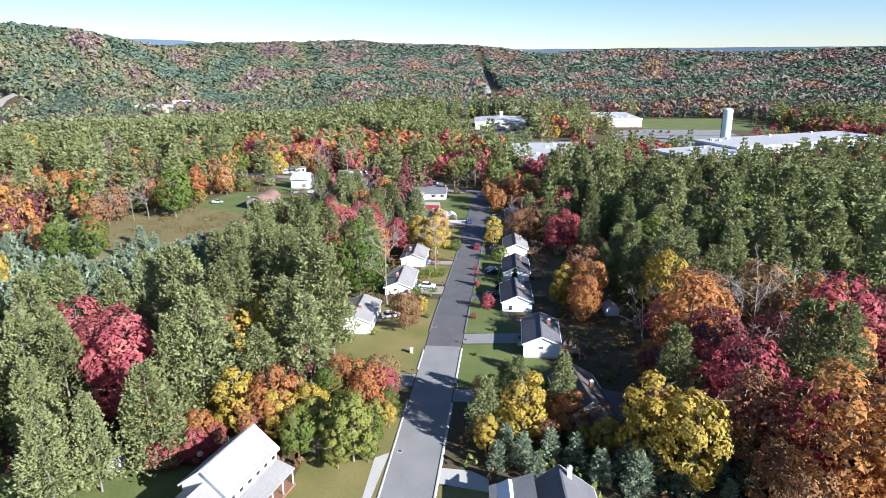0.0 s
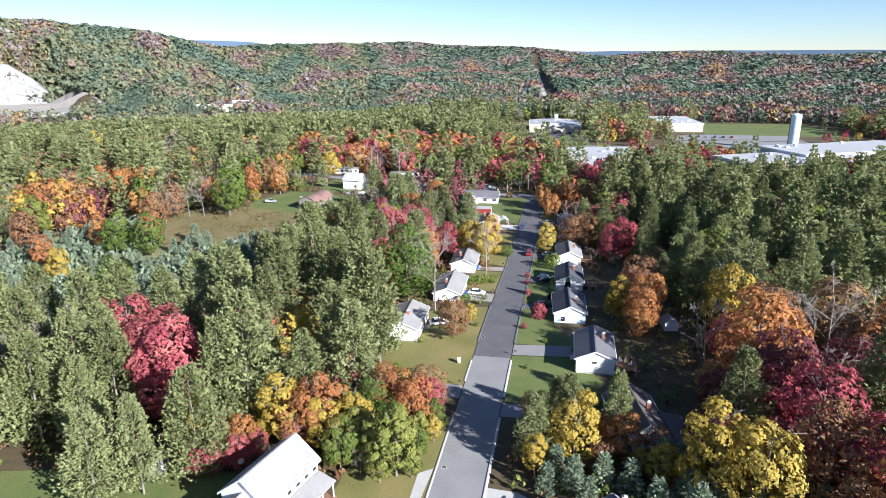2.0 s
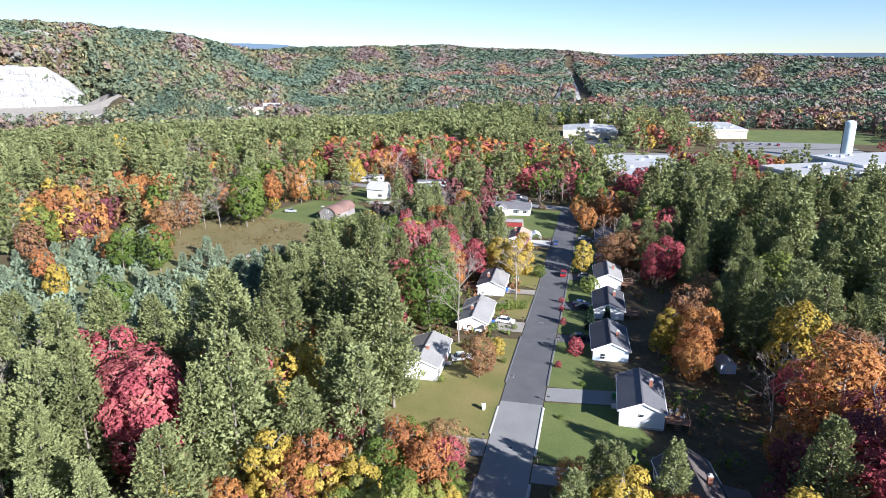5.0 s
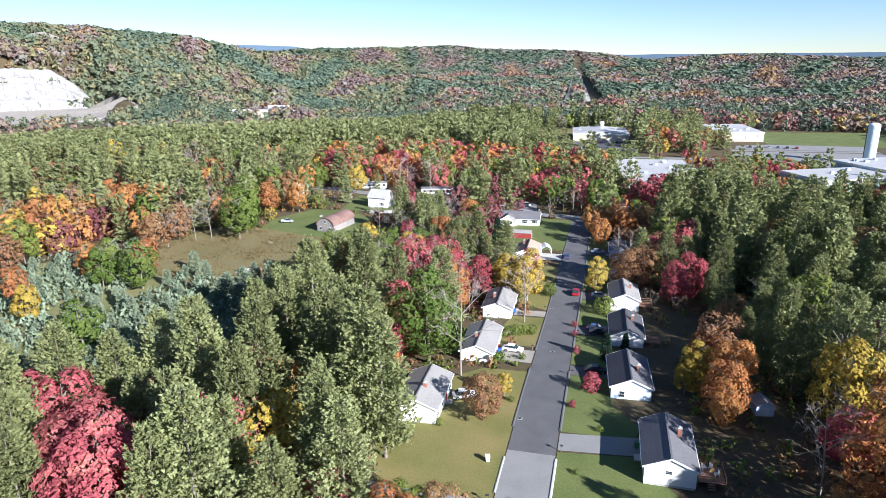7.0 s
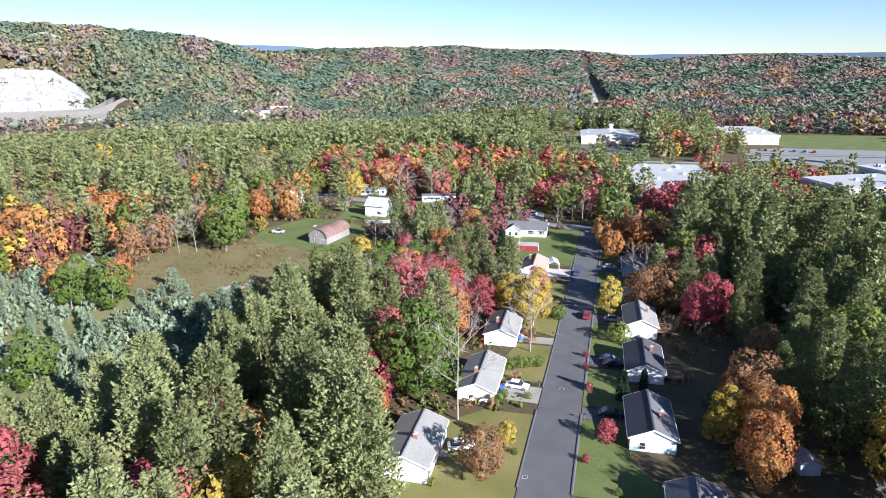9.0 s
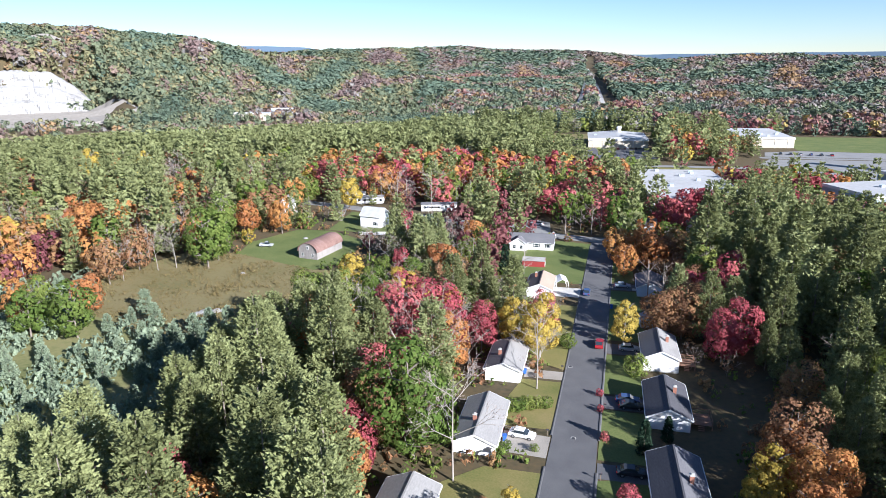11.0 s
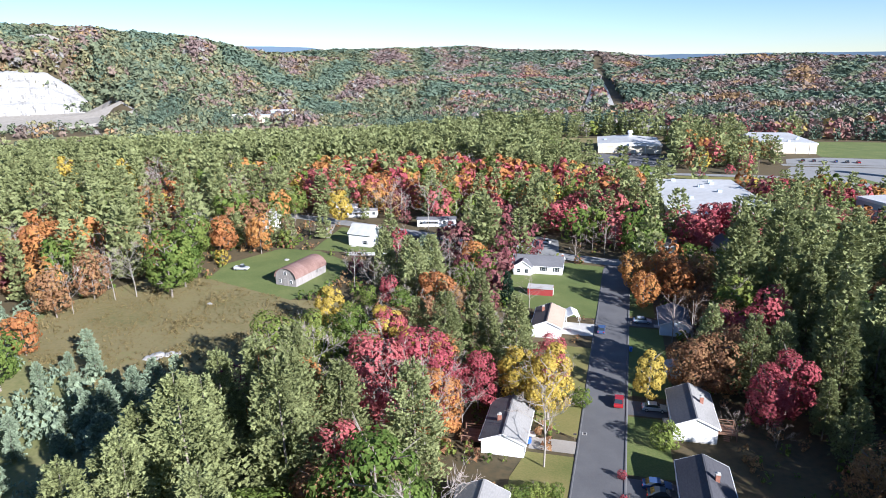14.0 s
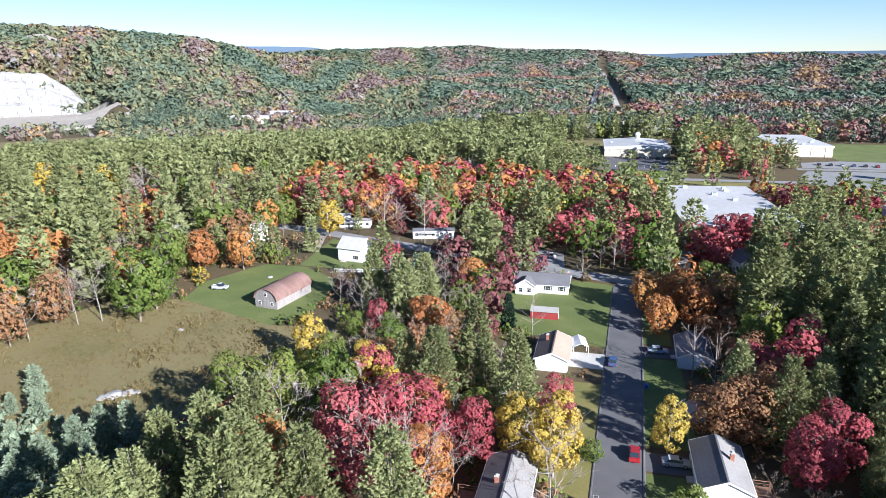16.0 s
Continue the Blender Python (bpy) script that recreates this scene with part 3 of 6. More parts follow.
h_r2 = house(9.8, 162.4, 7.1, 12.8, 3.2, 4.75, 1.5, BLUE_SIDING, (ROOF_DARK, ROOF_GREY), "pale blue ranch house with dark grey roof", (1.5, -1.5, BRICK), near=[(-1.6, 1.2, 0.9, 1.1)])
h_r3 = house(10.5, 189.2, 7.1, 12.8, 3.2, 4.75, 0, SIDING, (ROOF_DARK, ROOF_DARK), "white ranch house with charcoal roof and deck", (1.4, 1.0, BRICK))
h_r4 = house(11.0, 213.8, 7.1, 12.4, 3.2, 4.75, 1.0, SIDING, (ROOF_GREY, ROOF_PALE), "white ranch house with grey roof and side deck", (1.6, 0.5, BRICK))
h_r0 = house(19.4, 111.3, 7.4, 13.4, 3.0, 5.3, 9, SIDING, (ROOF_BROWN, ROOF_BROWN), "white house with dark brown roof under trees", (1.4, -1.0, BRICK))
part("addition_wall", boxes((3.75, 7.2, -7.5, 0.5, -0.3, 2.3)), SIDING, h_r0)
bm = bmesh.new()
prism(bm, [(3.7, 3.2), (7.6, 2.2), (7.6, 2.36), (3.7, 3.36)], -7.9, 0.9)
part("addition_roof", bm, ROOF_BROWN, h_r0)
h_l2 = house(-20.4, 174.0, 6.8, 14.0, 3.1, 4.5, 0, SIDING, (ROOF_PALE, ROOF_PALE), "white ranch house with pale grey roof and driveway", (-0.8, -2.0, BRICK), near=[(-1.8, 0.7, 1.1, 0.6)])
h_l3 = house(-20.1, 202.2, 7.1, 12.8, 3.1, 4.5, 0, SIDING, (ROOF_GREY, ROOF_PALE), "white ranch house with leaf stained grey roof", (-1.3, -1.5, BRICK))
h_l4 = house(-17.8, 252.6, 6.8, 12.0, 3.1, 4.5, 0, SIDING, (ROOF_BROWN, ROOF_TAN), "white house with tan shingle roof and carport", (-1.6, 2.0, BRICK))
h_bh = house(11.7, 260.0, 6.6, 11.4, 3.0, 4.4, -1, BLUE_SIDING, (ROOF_GREY, ROOF_GREY), "blue house with slate grey roof in shade")
h_nl = house(-31.4, 84.5, 7.2, 11.0, 5.4, 8.2, -15, SIDING, (ROOF_PALE, ROOF_PALE), "white two storey house with pale stained roof", None, over=0.4)
bm = bmesh.new()
prism(bm, [(3.8, 3.4), (6.6, 2.6), (6.6, 2.78), (3.8, 3.58)], -5.4, 5.4)
part("porch_roof", bm, ROOF_PALE, h_nl)
for k in range(5):
    part("porch_post", boxes((6.3, 6.45, -5.1 + k * 2.5, -4.95 + k * 2.5, 0, 2.7)), TRIM, h_nl)
part("porch_floor", boxes((3.8, 6.6, -5.2, 5.3, -0.3, 0.35)), WOOD, h_nl)
for k in range(6):
    window(h_nl, 3.6, -4.6 + k * 1.85, 3.95, 0.85, 1.2, "x")
part("vent_pipe", boxes((-0.9, -0.75, 1.0, 1.15, 7.4, 9.0)), DARK, h_nl)
bm = bmesh.new()
prism(bm, [(-3.3, -0.4), (3.3, -0.4), (3.3, 4.2), (0, 6.2), (-3.3, 4.2)], -10.5, -5.52)
part("wing_wall", bm, SIDING, h_nl)
for side in (-1, 1):
    bm = bmesh.new()
    prism(bm, [(0, 6.22), (side * 3.7, 3.98), (side * 3.7, 4.14), (0, 6.4)], -10.8, -5.53)
    part("wing_roof", bm, ROOF_PALE, h_nl)
h_m1 = house(13.6, 78.6, 9.0, 13.5, 3.2, 6.6, 3, SIDING, (ROOF_GREY, ROOF_GREY), "grey roofed house beside young pines", (1.2, 5.6, SIDING))
bm = bmesh.new()
prism(bm, [(-9.0, 2.9), (-4.4, 2.9), (-4.4, 4.2), (-6.7, 4.9), (-9.0, 3.6)], -2.0, 6.4)
part("garage", bm, SIDING, h_m1)
bm = bmesh.new()
prism(bm, [(-9.3, 3.5), (-3.4, 5.6), (-3.4, 5.75), (-9.3, 3.65)], -2.2, 6.6)
part("garage_roof", bm, ROOF_PALE, h_m1)
h_end = house(-25.3, 299.4, 7.4, 15.4, 2.8, 4.9, 90, SIDING, (ROOF_GREY, ROOF_GREY), "long white house with grey roof at the street end", (0.2, -7.3, BRICK))
h_wing = house(-29.6, 295.2, 5.4, 3.4, 2.8, 4.6, 0, SIDING, (ROOF_GREY, ROOF_GREY), "white gabled wing of the end house", None, near=[(-1.2, 0.9, 1.0, 1.2), (1.2, 0.9, 1.0, 1.2)], sides=False)
house(-86.2, 307.5, 7.0, 8.6, 4.6, 7.2, 80, SIDING, (METAL_ROOF, METAL_ROOF), "white farmhouse with a white metal roof", None)
for x, y, w, l, e, r, turn, mats, label in [
    (-189, 331, 8, 14, 4.5, 7.2, 75, (ROOF_BROWN, ROOF_BROWN), "white house half hidden by woods"),
    (-158, 315, 7, 10, 3.5, 6.0, 20, (ROOF_PALE, METAL_ROOF), "white house with metal roof in the woods"),
    (-130, 322, 6, 6, 4.5, 7.0, 10, (ROOF_PALE, ROOF_PALE), "tall narrow white shed among trees"),
    (-160, 378, 7, 12, 3.0, 5.0, 85, (ROOF_BROWN, ROOF_BROWN), "low house with a brown roof in the woods"),
    (34, 329, 7, 9, 4.0, 6.2, 15, (ROOF_GREY, ROOF_GREY), "white house behind orange trees"),
    (46, 300, 7, 10, 3.2, 5.4, -30, (ROOF_PALE, ROOF_PALE), "white house beside tall pines"),
    (58, 329, 7, 12, 3.2, 5.2, 80, (ROOF_BROWN, ROOF_BROWN), "house beside a pale driveway among pines"),
    (12, 330, 7, 12, 3.0, 5.0, 85, (ROOF_BROWN, ROOF_BROWN), "low house behind orange trees"),
]:
    house(x, y, w, l, e, r, turn, SIDING, mats, label, None)


def deck(x, y, turn, w, d, height, label):
    z = gz(x, y)
    t = thing("deck", x, y, z, turn, label, "deck")
    n = int(d / 0.3)
    for k in range(n):
        part("board", boxes((-w / 2, w / 2, -d / 2 + k * d / n, -d / 2 + (k + 0.9) * d / n, height - 0.05, height)), WOOD, t)
    for sx in (-1, 1):
        for sy in (-1, 1):
            part("post", boxes((sx * w / 2 - 0.07, sx * w / 2 + 0.07, sy * d / 2 - 0.07, sy * d / 2 + 0.07, -0.3, height + 0.95)), WOOD, t)
    for sy in (-1, 1):
        part("rail", boxes((-w / 2, w / 2, sy * d / 2 - 0.03, sy * d / 2 + 0.03, height + 0.85, height + 0.95), (-w / 2, w / 2, sy * d / 2 - 0.02, sy * d / 2 + 0.02, height + 0.4, height + 0.46)), WOOD, t)
    part("rail", boxes((w / 2 - 0.03, w / 2 + 0.03, -d / 2, d / 2, height + 0.85, height + 0.95)), WOOD, t)
    for k in range(3):
        part("step", boxes((-0.5, 0.5, -d / 2 - 0.3 * (k + 1), -d / 2 - 0.3 * k, height - 0.2 * (k + 1) - 0.05, height - 0.2 * (k + 1))), WOOD, t)
    return t


deck(19.9, 133.5, -1.5, 3.8, 4.2, 1.0, "brown wooden deck with rails behind a house")
deck(16.0, 186.5, 0, 3.6, 4.0, 1.0, "grey wooden deck with rails behind a house")
deck(16.4, 211.5, 0, 3.4, 3.6, 1.0, "wooden deck with white rails behind a house")
deck(-25.6, 199.5, 0, 3.6, 4.0, 1.0, "dark wooden deck beside a white house")


def garden_seat(x, y, z, turn):
    t = thing("garden_chair", x, y, z, turn, "white plastic garden chair on the deck", "chair", "chairs on the deck")
    part("seat", boxes((-0.28, 0.28, -0.28, 0.28, 0.4, 0.46)), TRIM, t)
    part("backrest", boxes((-0.28, 0.28, 0.24, 0.3, 0.46, 1.0)), TRIM, t)
    for sx in (-1, 1):
        for sy in (-1, 1):
            part("leg", boxes((sx * 0.25 - 0.03, sx * 0.25 + 0.03, sy * 0.25 - 0.03, sy * 0.25 + 0.03, 0, 0.4)), TRIM, t)


for x, y, turn in ((19.2, 134.6, 20), (20.2, 134.8, -15), (20.8, 133.2, -80)):
    garden_seat(x, y, gz(19.9, 133.5) + 1.0, turn)


def dish(x, y, z, turn):
    t = thing("satellite_dish", x, y, z, turn, "small grey satellite dish beside a roof edge", "satellite dish")
    bm = bmesh.new()
    rings = []
    for k in range(4):
        r = 0.45 * k / 3
        rings.append([bm.verts.new((r * math.cos(a), -0.35 * (r * r) - 0.05, r * math.sin(a))) for a in (2 * math.pi * i / 14 for i in range(14))] if k else [bm.verts.new((0, -0.02, 0))] * 14)
    for a, b in zip(rings, rings[1:]):
        for i in range(14):
            q = [a[i], a[(i + 1) % 14], b[(i + 1) % 14], b[i]]
            bm.faces.new(list(dict.fromkeys(q)))
    bmesh.ops.translate(bm, verts=bm.verts, vec=(0, 0, 0.6))
    part("reflector", bm, CHROME, t)
    bm = bmesh.new()
    tube(bm, (0, 0.05, 0), (0, 0.0, 0.6), 0.04, 0.03)
    part("mast", bm, DARK, t)


dish(10.4, 142.6, 2.7, 20)
dish(-36.4, 86.0, 5.3, 40)


def shed(x, y, w, l, eave, ridge, turn, wall, roof, label, category="shed"):
    CLEAR.append(rect(x, y, w + 2, l + 2, turn))
    t = thing("shed", x, y, gz(x, y) - 0.1, turn, label, category)
    bm = bmesh.new()
    prism(bm, [(-w / 2, 0), (w / 2, 0), (w / 2, eave), (0, ridge), (-w / 2, eave)], -l / 2, l / 2)
    part("wall", bm, wall, t)
    for s in (-1, 1):
        part("roof", roof_slab(w, l, eave, ridge, 0.15, s, 0.08), roof, t)
    part("door", boxes((-w * 0.22, w * 0.22, -l / 2 - 0.05, -l / 2 + 0.02, 0.05, min(eave, 1.9))), TRIM, t)
    part("window", boxes((w / 2 - 0.02, w / 2 + 0.04, -0.4, 0.4, eave * 0.5, eave * 0.85)), GLASS, t)
    return t


shed(-51.8, 89.8, 2.4, 3.2, 1.9, 2.6, 20, SIDING, ROOF_PALE, "small white garden shed at the lawn edge")
shed(31.9, 156.5, 3.0, 3.6, 2.0, 2.8, 10, BLUE_SIDING, ROOF_PALE, "small pale blue shed under the trees")
shed(-22.4, 278.2, 3.2, 7.0, 2.1, 2.9, 90, RED_PAINT, ROOF_PALE, "long red shed with a pale roof on the lawn")
shed(9.6, 233.5, 3.0, 4.0, 2.1, 2.9, 5, BLUE_SIDING, ROOF_PALE, "blue grey shed behind a yellow tree")
shed(-32.6, 123.6, 3.0, 3.0, 2.2, 3.0, 10, SIDING, ROOF_PALE, "white playhouse at the edge of the lawn", "playhouse")
shed(-117, 376, 4.5, 5, 2.6, 3.4, 80, SIDING, ROOF_TAN, "cream shed behind the mobile home")

# barn with a rounded roof
CLEAR.append(rect(-91.3, 268.6, 9, 17, -10))
barn = thing("barn", -91.3, 268.6, gz(-91.3, 268.6) - 0.1, -10, "old grey barn with a rusted rounded roof", "barn")
arch = [(3.6 * math.cos(a), 2.4 + 2.9 * math.sin(a)) for a in (math.pi * i / 12 for i in range(13))]
bm = bmesh.new()
prism(bm, [(-3.5, 0), (3.5, 0)] + [(x * 0.97, z - 0.06) for x, z in arch], -7.4, 7.4)
part("wall", bm, BARN_WOOD, barn)
bm = bmesh.new()
prism(bm, [(x * 1.04, z + 0.1) for x, z in arch] + [(x, z) for x, z in arch[::-1]], -7.7, 7.7)
part("roof", bm, ROOF_RUST, barn)
for x, z, w, h in ((-1.9, 1.0, 0.7, 0.9), (1.9, 1.0, 0.7, 0.9), (0.0, 3.4, 0.8, 0.8)):
    window(barn, x, -7.42, z, w, h, "y")
part("door", boxes((-0.95, 0.95, -7.5, -7.4, 0.05, 2.3)), BARN_WOOD, barn, "weathered barn door")
for k in range(4):
    window(barn, 3.42, -5.5 + k * 3.4, 1.0, 0.7, 0.8, "x")


def mobile_home(x, y, l, w, turn, roof, label):
    CLEAR.append(rect(x, y, l + 3, w + 3, turn))
    t = thing("mobile_home", x, y, gz(x, y), turn, label, "mobile home", "mobile homes")
    part("body", boxes((-l / 2, l / 2, -w / 2, w / 2, 0.4, 3.0, 0.06)), SIDING, t)
    part("skirt", boxes((-l / 2 + 0.1, l / 2 - 0.1, -w / 2 + 0.1, w / 2 - 0.1, -0.3, 0.4)), CONCRETE, t)
    bm = bmesh.new()
    prism(bm, [(-w / 2 - 0.25, 2.95), (w / 2 + 0.25, 2.95), (w / 2 + 0.25, 3.08), (0, 3.55), (-w / 2 - 0.25, 3.08)], -l / 2 - 0.2, l / 2 + 0.2)
    bmesh.ops.rotate(bm, verts=bm.verts, matrix=Matrix.Rotation(radians(90), 3, "Z"))
    part("roof", bm, roof, t)
    for k in range(5):
        window(t, -l / 2 + l * (k + 0.5) / 5, -w / 2, 1.3, 1.1, 1.0, "y")
    part("awning", boxes((-l * 0.3, l * 0.1, -w / 2 - 2.0, -w / 2 - 0.02, 2.55, 2.65)), METAL_ROOF, t)
    for k in (-0.29, 0.09):
        part("awning_post", boxes((l * k - 0.05, l * k + 0.05, -w / 2 - 1.95, -w / 2 - 1.85, -0.2, 2.55)), TRIM, t)


mobile_home(-103, 349.5, 12, 4.4, 12, ROOF_PALE, "white mobile home with an awning by the street")
mobile_home(-69, 340, 15, 4.4, 14, ROOF_GREY, "long white mobile home beside the street")
mobile_home(-113, 357, 9, 4.0, 12, METAL_ROOF, "small white mobile home among autumn trees")

# carport
cp = thing("carport", -12.6, 258.8, gz(-12.6, 258.8), 12, "white canvas carport beside the tan roofed house", "carport")
bm = bmesh.new()
prism(bm, [(-1.7, 2.1), (0, 2.9), (1.7, 2.1), (1.7, 2.18), (0, 3.0), (-1.7, 2.18)], -2.6, 2.6)
part("roof", bm, TRIM, cp)
part("side", boxes((-1.72, -1.66, -2.6, 2.6, 1.0, 2.15)), TRIM, cp)
for sx in (-1, 1):
    for yy in (-2.5, 0, 2.5):
        bm = bmesh.new()
        tube(bm, (sx * 1.66, yy, -0.1), (sx * 1.66, yy, 2.15), 0.05, 0.05)
        part("post", bm, TRIM, cp)


# ---- factories ----
def hall(x, y, w, d, h, turn, wall, roof, label, category="factory"):
    CLEAR.append(rect(x, y, w + 8, d + 8, turn))
    t = thing("factory_hall", x, y, gz(x, y) - 0.3, turn, label, category)
    part("wall", boxes((-w / 2, w / 2, -d / 2, d / 2, 0, h)), wall, t)
    part("roof", boxes((-w / 2 - 0.3, w / 2 + 0.3, -d / 2 - 0.3, d / 2 + 0.3, h, h + 0.5)), roof, t)
    part("parapet", boxes((-w / 2 - 0.4, w / 2 + 0.4, -d / 2 - 0.45, -d / 2 - 0.3, h - 0.6, h + 0.7), (-w / 2 - 0.45, -w / 2 - 0.3, -d / 2, d / 2, h - 0.6, h + 0.7)), TRIM, t)
    n = int(w / 7)
    for k in range(n):
        part("pilaster", boxes((-w / 2 + (k + 0.5) * w / n - 0.2, -w / 2 + (k + 0.5) * w / n + 0.2, -d / 2 - 0.2, -d / 2 + 0.05, 0, h - 0.6)), TRIM, t)
    for k in range(int(d / 7)):
        yy = -d / 2 + 3.5 + k * 7
        part("window", boxes((-w / 2 - 0.1, -w / 2 + 0.05, yy - 1.2, yy + 1.2, h * 0.5, h * 0.75)), GLASS, t)
    rnd = random.Random(int(x))
    for k in range(int(w * d / 420)):
        ux, uy = rnd.uniform(-w / 2 + 3, w / 2 - 3), rnd.uniform(-d / 2 + 3, d / 2 - 3)
        part("roof_vent", boxes((ux - 0.9, ux + 0.9, uy - 0.7, uy + 0.7, h + 0.5, h + 1.6)), METAL_WALL, t)
    return t


hall(142, 404, 92, 30, 8.0, 24, METAL_WALL, METAL_ROOF, "white roofed factory hall with blue cladding")
hall(190, 440, 120, 38, 9.2, 24, METAL_WALL, METAL_ROOF, "large white roofed factory behind pines")
hall(35, 396, 40, 74, 7.0, 6, SIDING, METAL_ROOF, "long low white roofed warehouse behind red maples")
hall(110, 618, 34, 64, 7.0, 3, BEIGE, METAL_ROOF, "white roofed warehouse beyond the parking lot")
off = hall(7, 592, 42, 44, 6.0, 2, BEIGE, METAL_ROOF, "low beige office block with a white cupola roof", "office")
bm = bmesh.new()
prism(bm, [(-21.4, 6.5), (21.4, 6.5), (0, 8.1)], -22.3, 22.3)
part("gable_roof", bm, METAL_ROOF, off)
bm = bmesh.new()
tube(bm, (2, 15, 7.6), (2, 15, 10.6), 1.5, 1.5, 12)
tube(bm, (2, 15, 10.6), (2, 15, 12.2), 2.3, 1.4, 12)
part("cupola", bm, TRIM, off, "white round cupola")
hall(50, 700, 30, 16, 5.0, 0, BEIGE, METAL_ROOF, "distant low white roofed building", "office")
hall(-447, 860, 48, 18, 9.0, 5, BEIGE, METAL_ROOF, "distant industrial sheds beside the highway")
hall(-428, 905, 26, 14, 12.0, 8, METAL_WALL, METAL_ROOF, "distant industrial shed with pale walls")

# water tower
wt = thing("water_tower", 165, 486, gz(165, 486), 0, "tall pale green cylindrical water tank", "water tower")
CLEAR.append(rect(165, 486, 16, 16, 0))
bm = bmesh.new()
prof = [(3.3, -0.3), (3.3, 22.8), (3.0, 23.5), (2.0, 24.1), (0.4, 24.4)]
rings = [[bm.verts.new((r * math.cos(a), r * math.sin(a), z)) for a in (2 * math.pi * i / 28 for i in range(28))] for r, z in prof]
for a, b in zip(rings, rings[1:]):
    for i in range(28):
        bm.faces.new((a[i], a[(i + 1) % 28], b[(i + 1) % 28], b[i]))
bm.faces.new(rings[-1])
part("shell", bm, TANK, wt)
for k in range(5):
    bm = bmesh.new()
    tube(bm, (0, 0, 3 + k * 4.6), (0, 0, 3.25 + k * 4.6), 3.38, 3.38, 28)
    part("band", bm, TANK, wt)
part("ladder", boxes((-3.5, -3.3, -0.3, -0.22, 0, 23), (-3.5, -3.3, 0.22, 0.3, 0, 23), *[(-3.5, -3.45, -0.25, 0.25, 0.5 + 0.6 * i, 0.55 + 0.6 * i) for i in range(37)]), DARK, wt)


# ---- vehicles ----
PAINT = {k: plain("car_paint_" + k, c, 0.25, 0.6) for k, c in dict(red=(0.30, 0.02, 0.025), white=(0.75, 0.75, 0.75), blue=(0.05, 0.09, 0.2), silver=(0.42, 0.44, 0.46), dark=(0.03, 0.035, 0.04), pale_blue=(0.3, 0.38, 0.45)).items()}
LAMP = plain("headlamp_glass", (0.75, 0.75, 0.72), 0.15)
TAIL = plain("tail_lamp_glass", (0.4, 0.02, 0.02), 0.2)


def car(x, y, turn, colour, label, high=1.5, pickup=False):
    t = thing("pickup_truck" if pickup else "car", x, y, gz(x, y) + 0.07, turn, label, "pickup truck" if pickup else "car")
    bm = bmesh.new()
    prism(bm, [(-2.2, 0.3), (2.2, 0.3), (2.25, 0.6), (2.15, 0.82), (1.1, 0.95), (-1.7, 0.98), (-2.15, 0.9), (-2.25, 0.6)], -0.86, 0.86)
    bmesh.ops.bevel(bm, geom=bm.edges[:], offset=0.06, segments=1, affect="EDGES")
    part("body", bm, PAINT[colour], t)
    cab = [(-0.3, 0.9), (1.1, 0.92), (0.55, high - 0.05), (-0.25, high - 0.05)] if pickup else [(-1.75, 0.94), (1.1, 0.92), (0.4, high - 0.06), (-1.15, high - 0.06)]
    bm = bmesh.new()
    prism(bm, cab, -0.76, 0.76)
    for v in bm.verts:
        if v.co.z > 1.2:
            v.co.y *= 0.84
    part("cabin_glass", bm, GLASS, t)
    xs = [p[0] for p in cab[2:]]
    part("roof", boxes((min(xs) - 0.05, max(xs) + 0.05, -0.68, 0.68, high - 0.07, high, 0.02)), PAINT[colour], t)
    if pickup:
        part("load_bed", boxes((-2.2, -0.4, -0.84, -0.72, 0.9, 1.12), (-2.2, -0.4, 0.72, 0.84, 0.9, 1.12), (-2.24, -2.12, -0.84, 0.84, 0.9, 1.12)), PAINT[colour], t)
    for sx in (-1.4, 1.4):
        for sy in (-1, 1):
            bm = bmesh.new()
            tube(bm, (sx, sy * 0.7, 0.32), (sx, sy * 0.9, 0.32), 0.33, 0.33, 14)
            w = part("wheel", bm, RUBBER, t)
            bm = bmesh.new()
            tube(bm, (sx, sy * 0.89, 0.32), (sx, sy * 0.915, 0.32), 0.2, 0.18, 10)
            part("rim", bm, CHROME, w)
    for sy in (-1, 1):
        part("headlight", boxes((2.12, 2.24, sy * 0.62 - 0.16, sy * 0.62 + 0.16, 0.62, 0.76)), LAMP, t)
        part("tail_light", boxes((-2.26, -2.16, sy * 0.66 - 0.14, sy * 0.66 + 0.14, 0.66, 0.86)), TAIL, t)
        part("mirror", boxes((0.72, 0.86, sy * 0.92 - 0.08, sy * 0.92 + 0.08, 0.95, 1.08)), PAINT[colour], t)
    return t


car(-1.4, 218.2, 88, "red", "red car parked at the street edge", 1.65)
car(-5.2, 253.6, 88, "blue", "dark blue car parked at the street edge", 1.55)
car(-13.6, 174.4, -8, "white", "white car on a gravel driveway")
car(5.0, 217.2, 2, "silver", "silver car on a shaded driveway")
car(4.0, 192.2, 2, "blue", "dark blue car on a shaded driveway")
car(4.6, 189.9, 2, "dark", "dark car on a shaded driveway")
car(3.8, 166.8, 3, "dark", "dark car beside the blue house")
car(4.6, 261.8, 2, "pale_blue", "pale blue car by the blue house")
car(-26.5, 331, 160, "white", "white car in an asphalt yard", 1.7)
car(-19.6, 150.2, 20, "white", "white car beside the white house", 1.6)
car(-112.8, 271.8, 10, "silver", "grey pickup truck on the pasture", 1.75, True)
car(-33.6, 148.8, 100, "pale_blue", "blue car behind the white house", 1.5)
car(58.5, 321, 60, "white", "white car on a driveway among pines", 1.9)
car(57, 317, 60, "silver", "silver car on a driveway among pines")
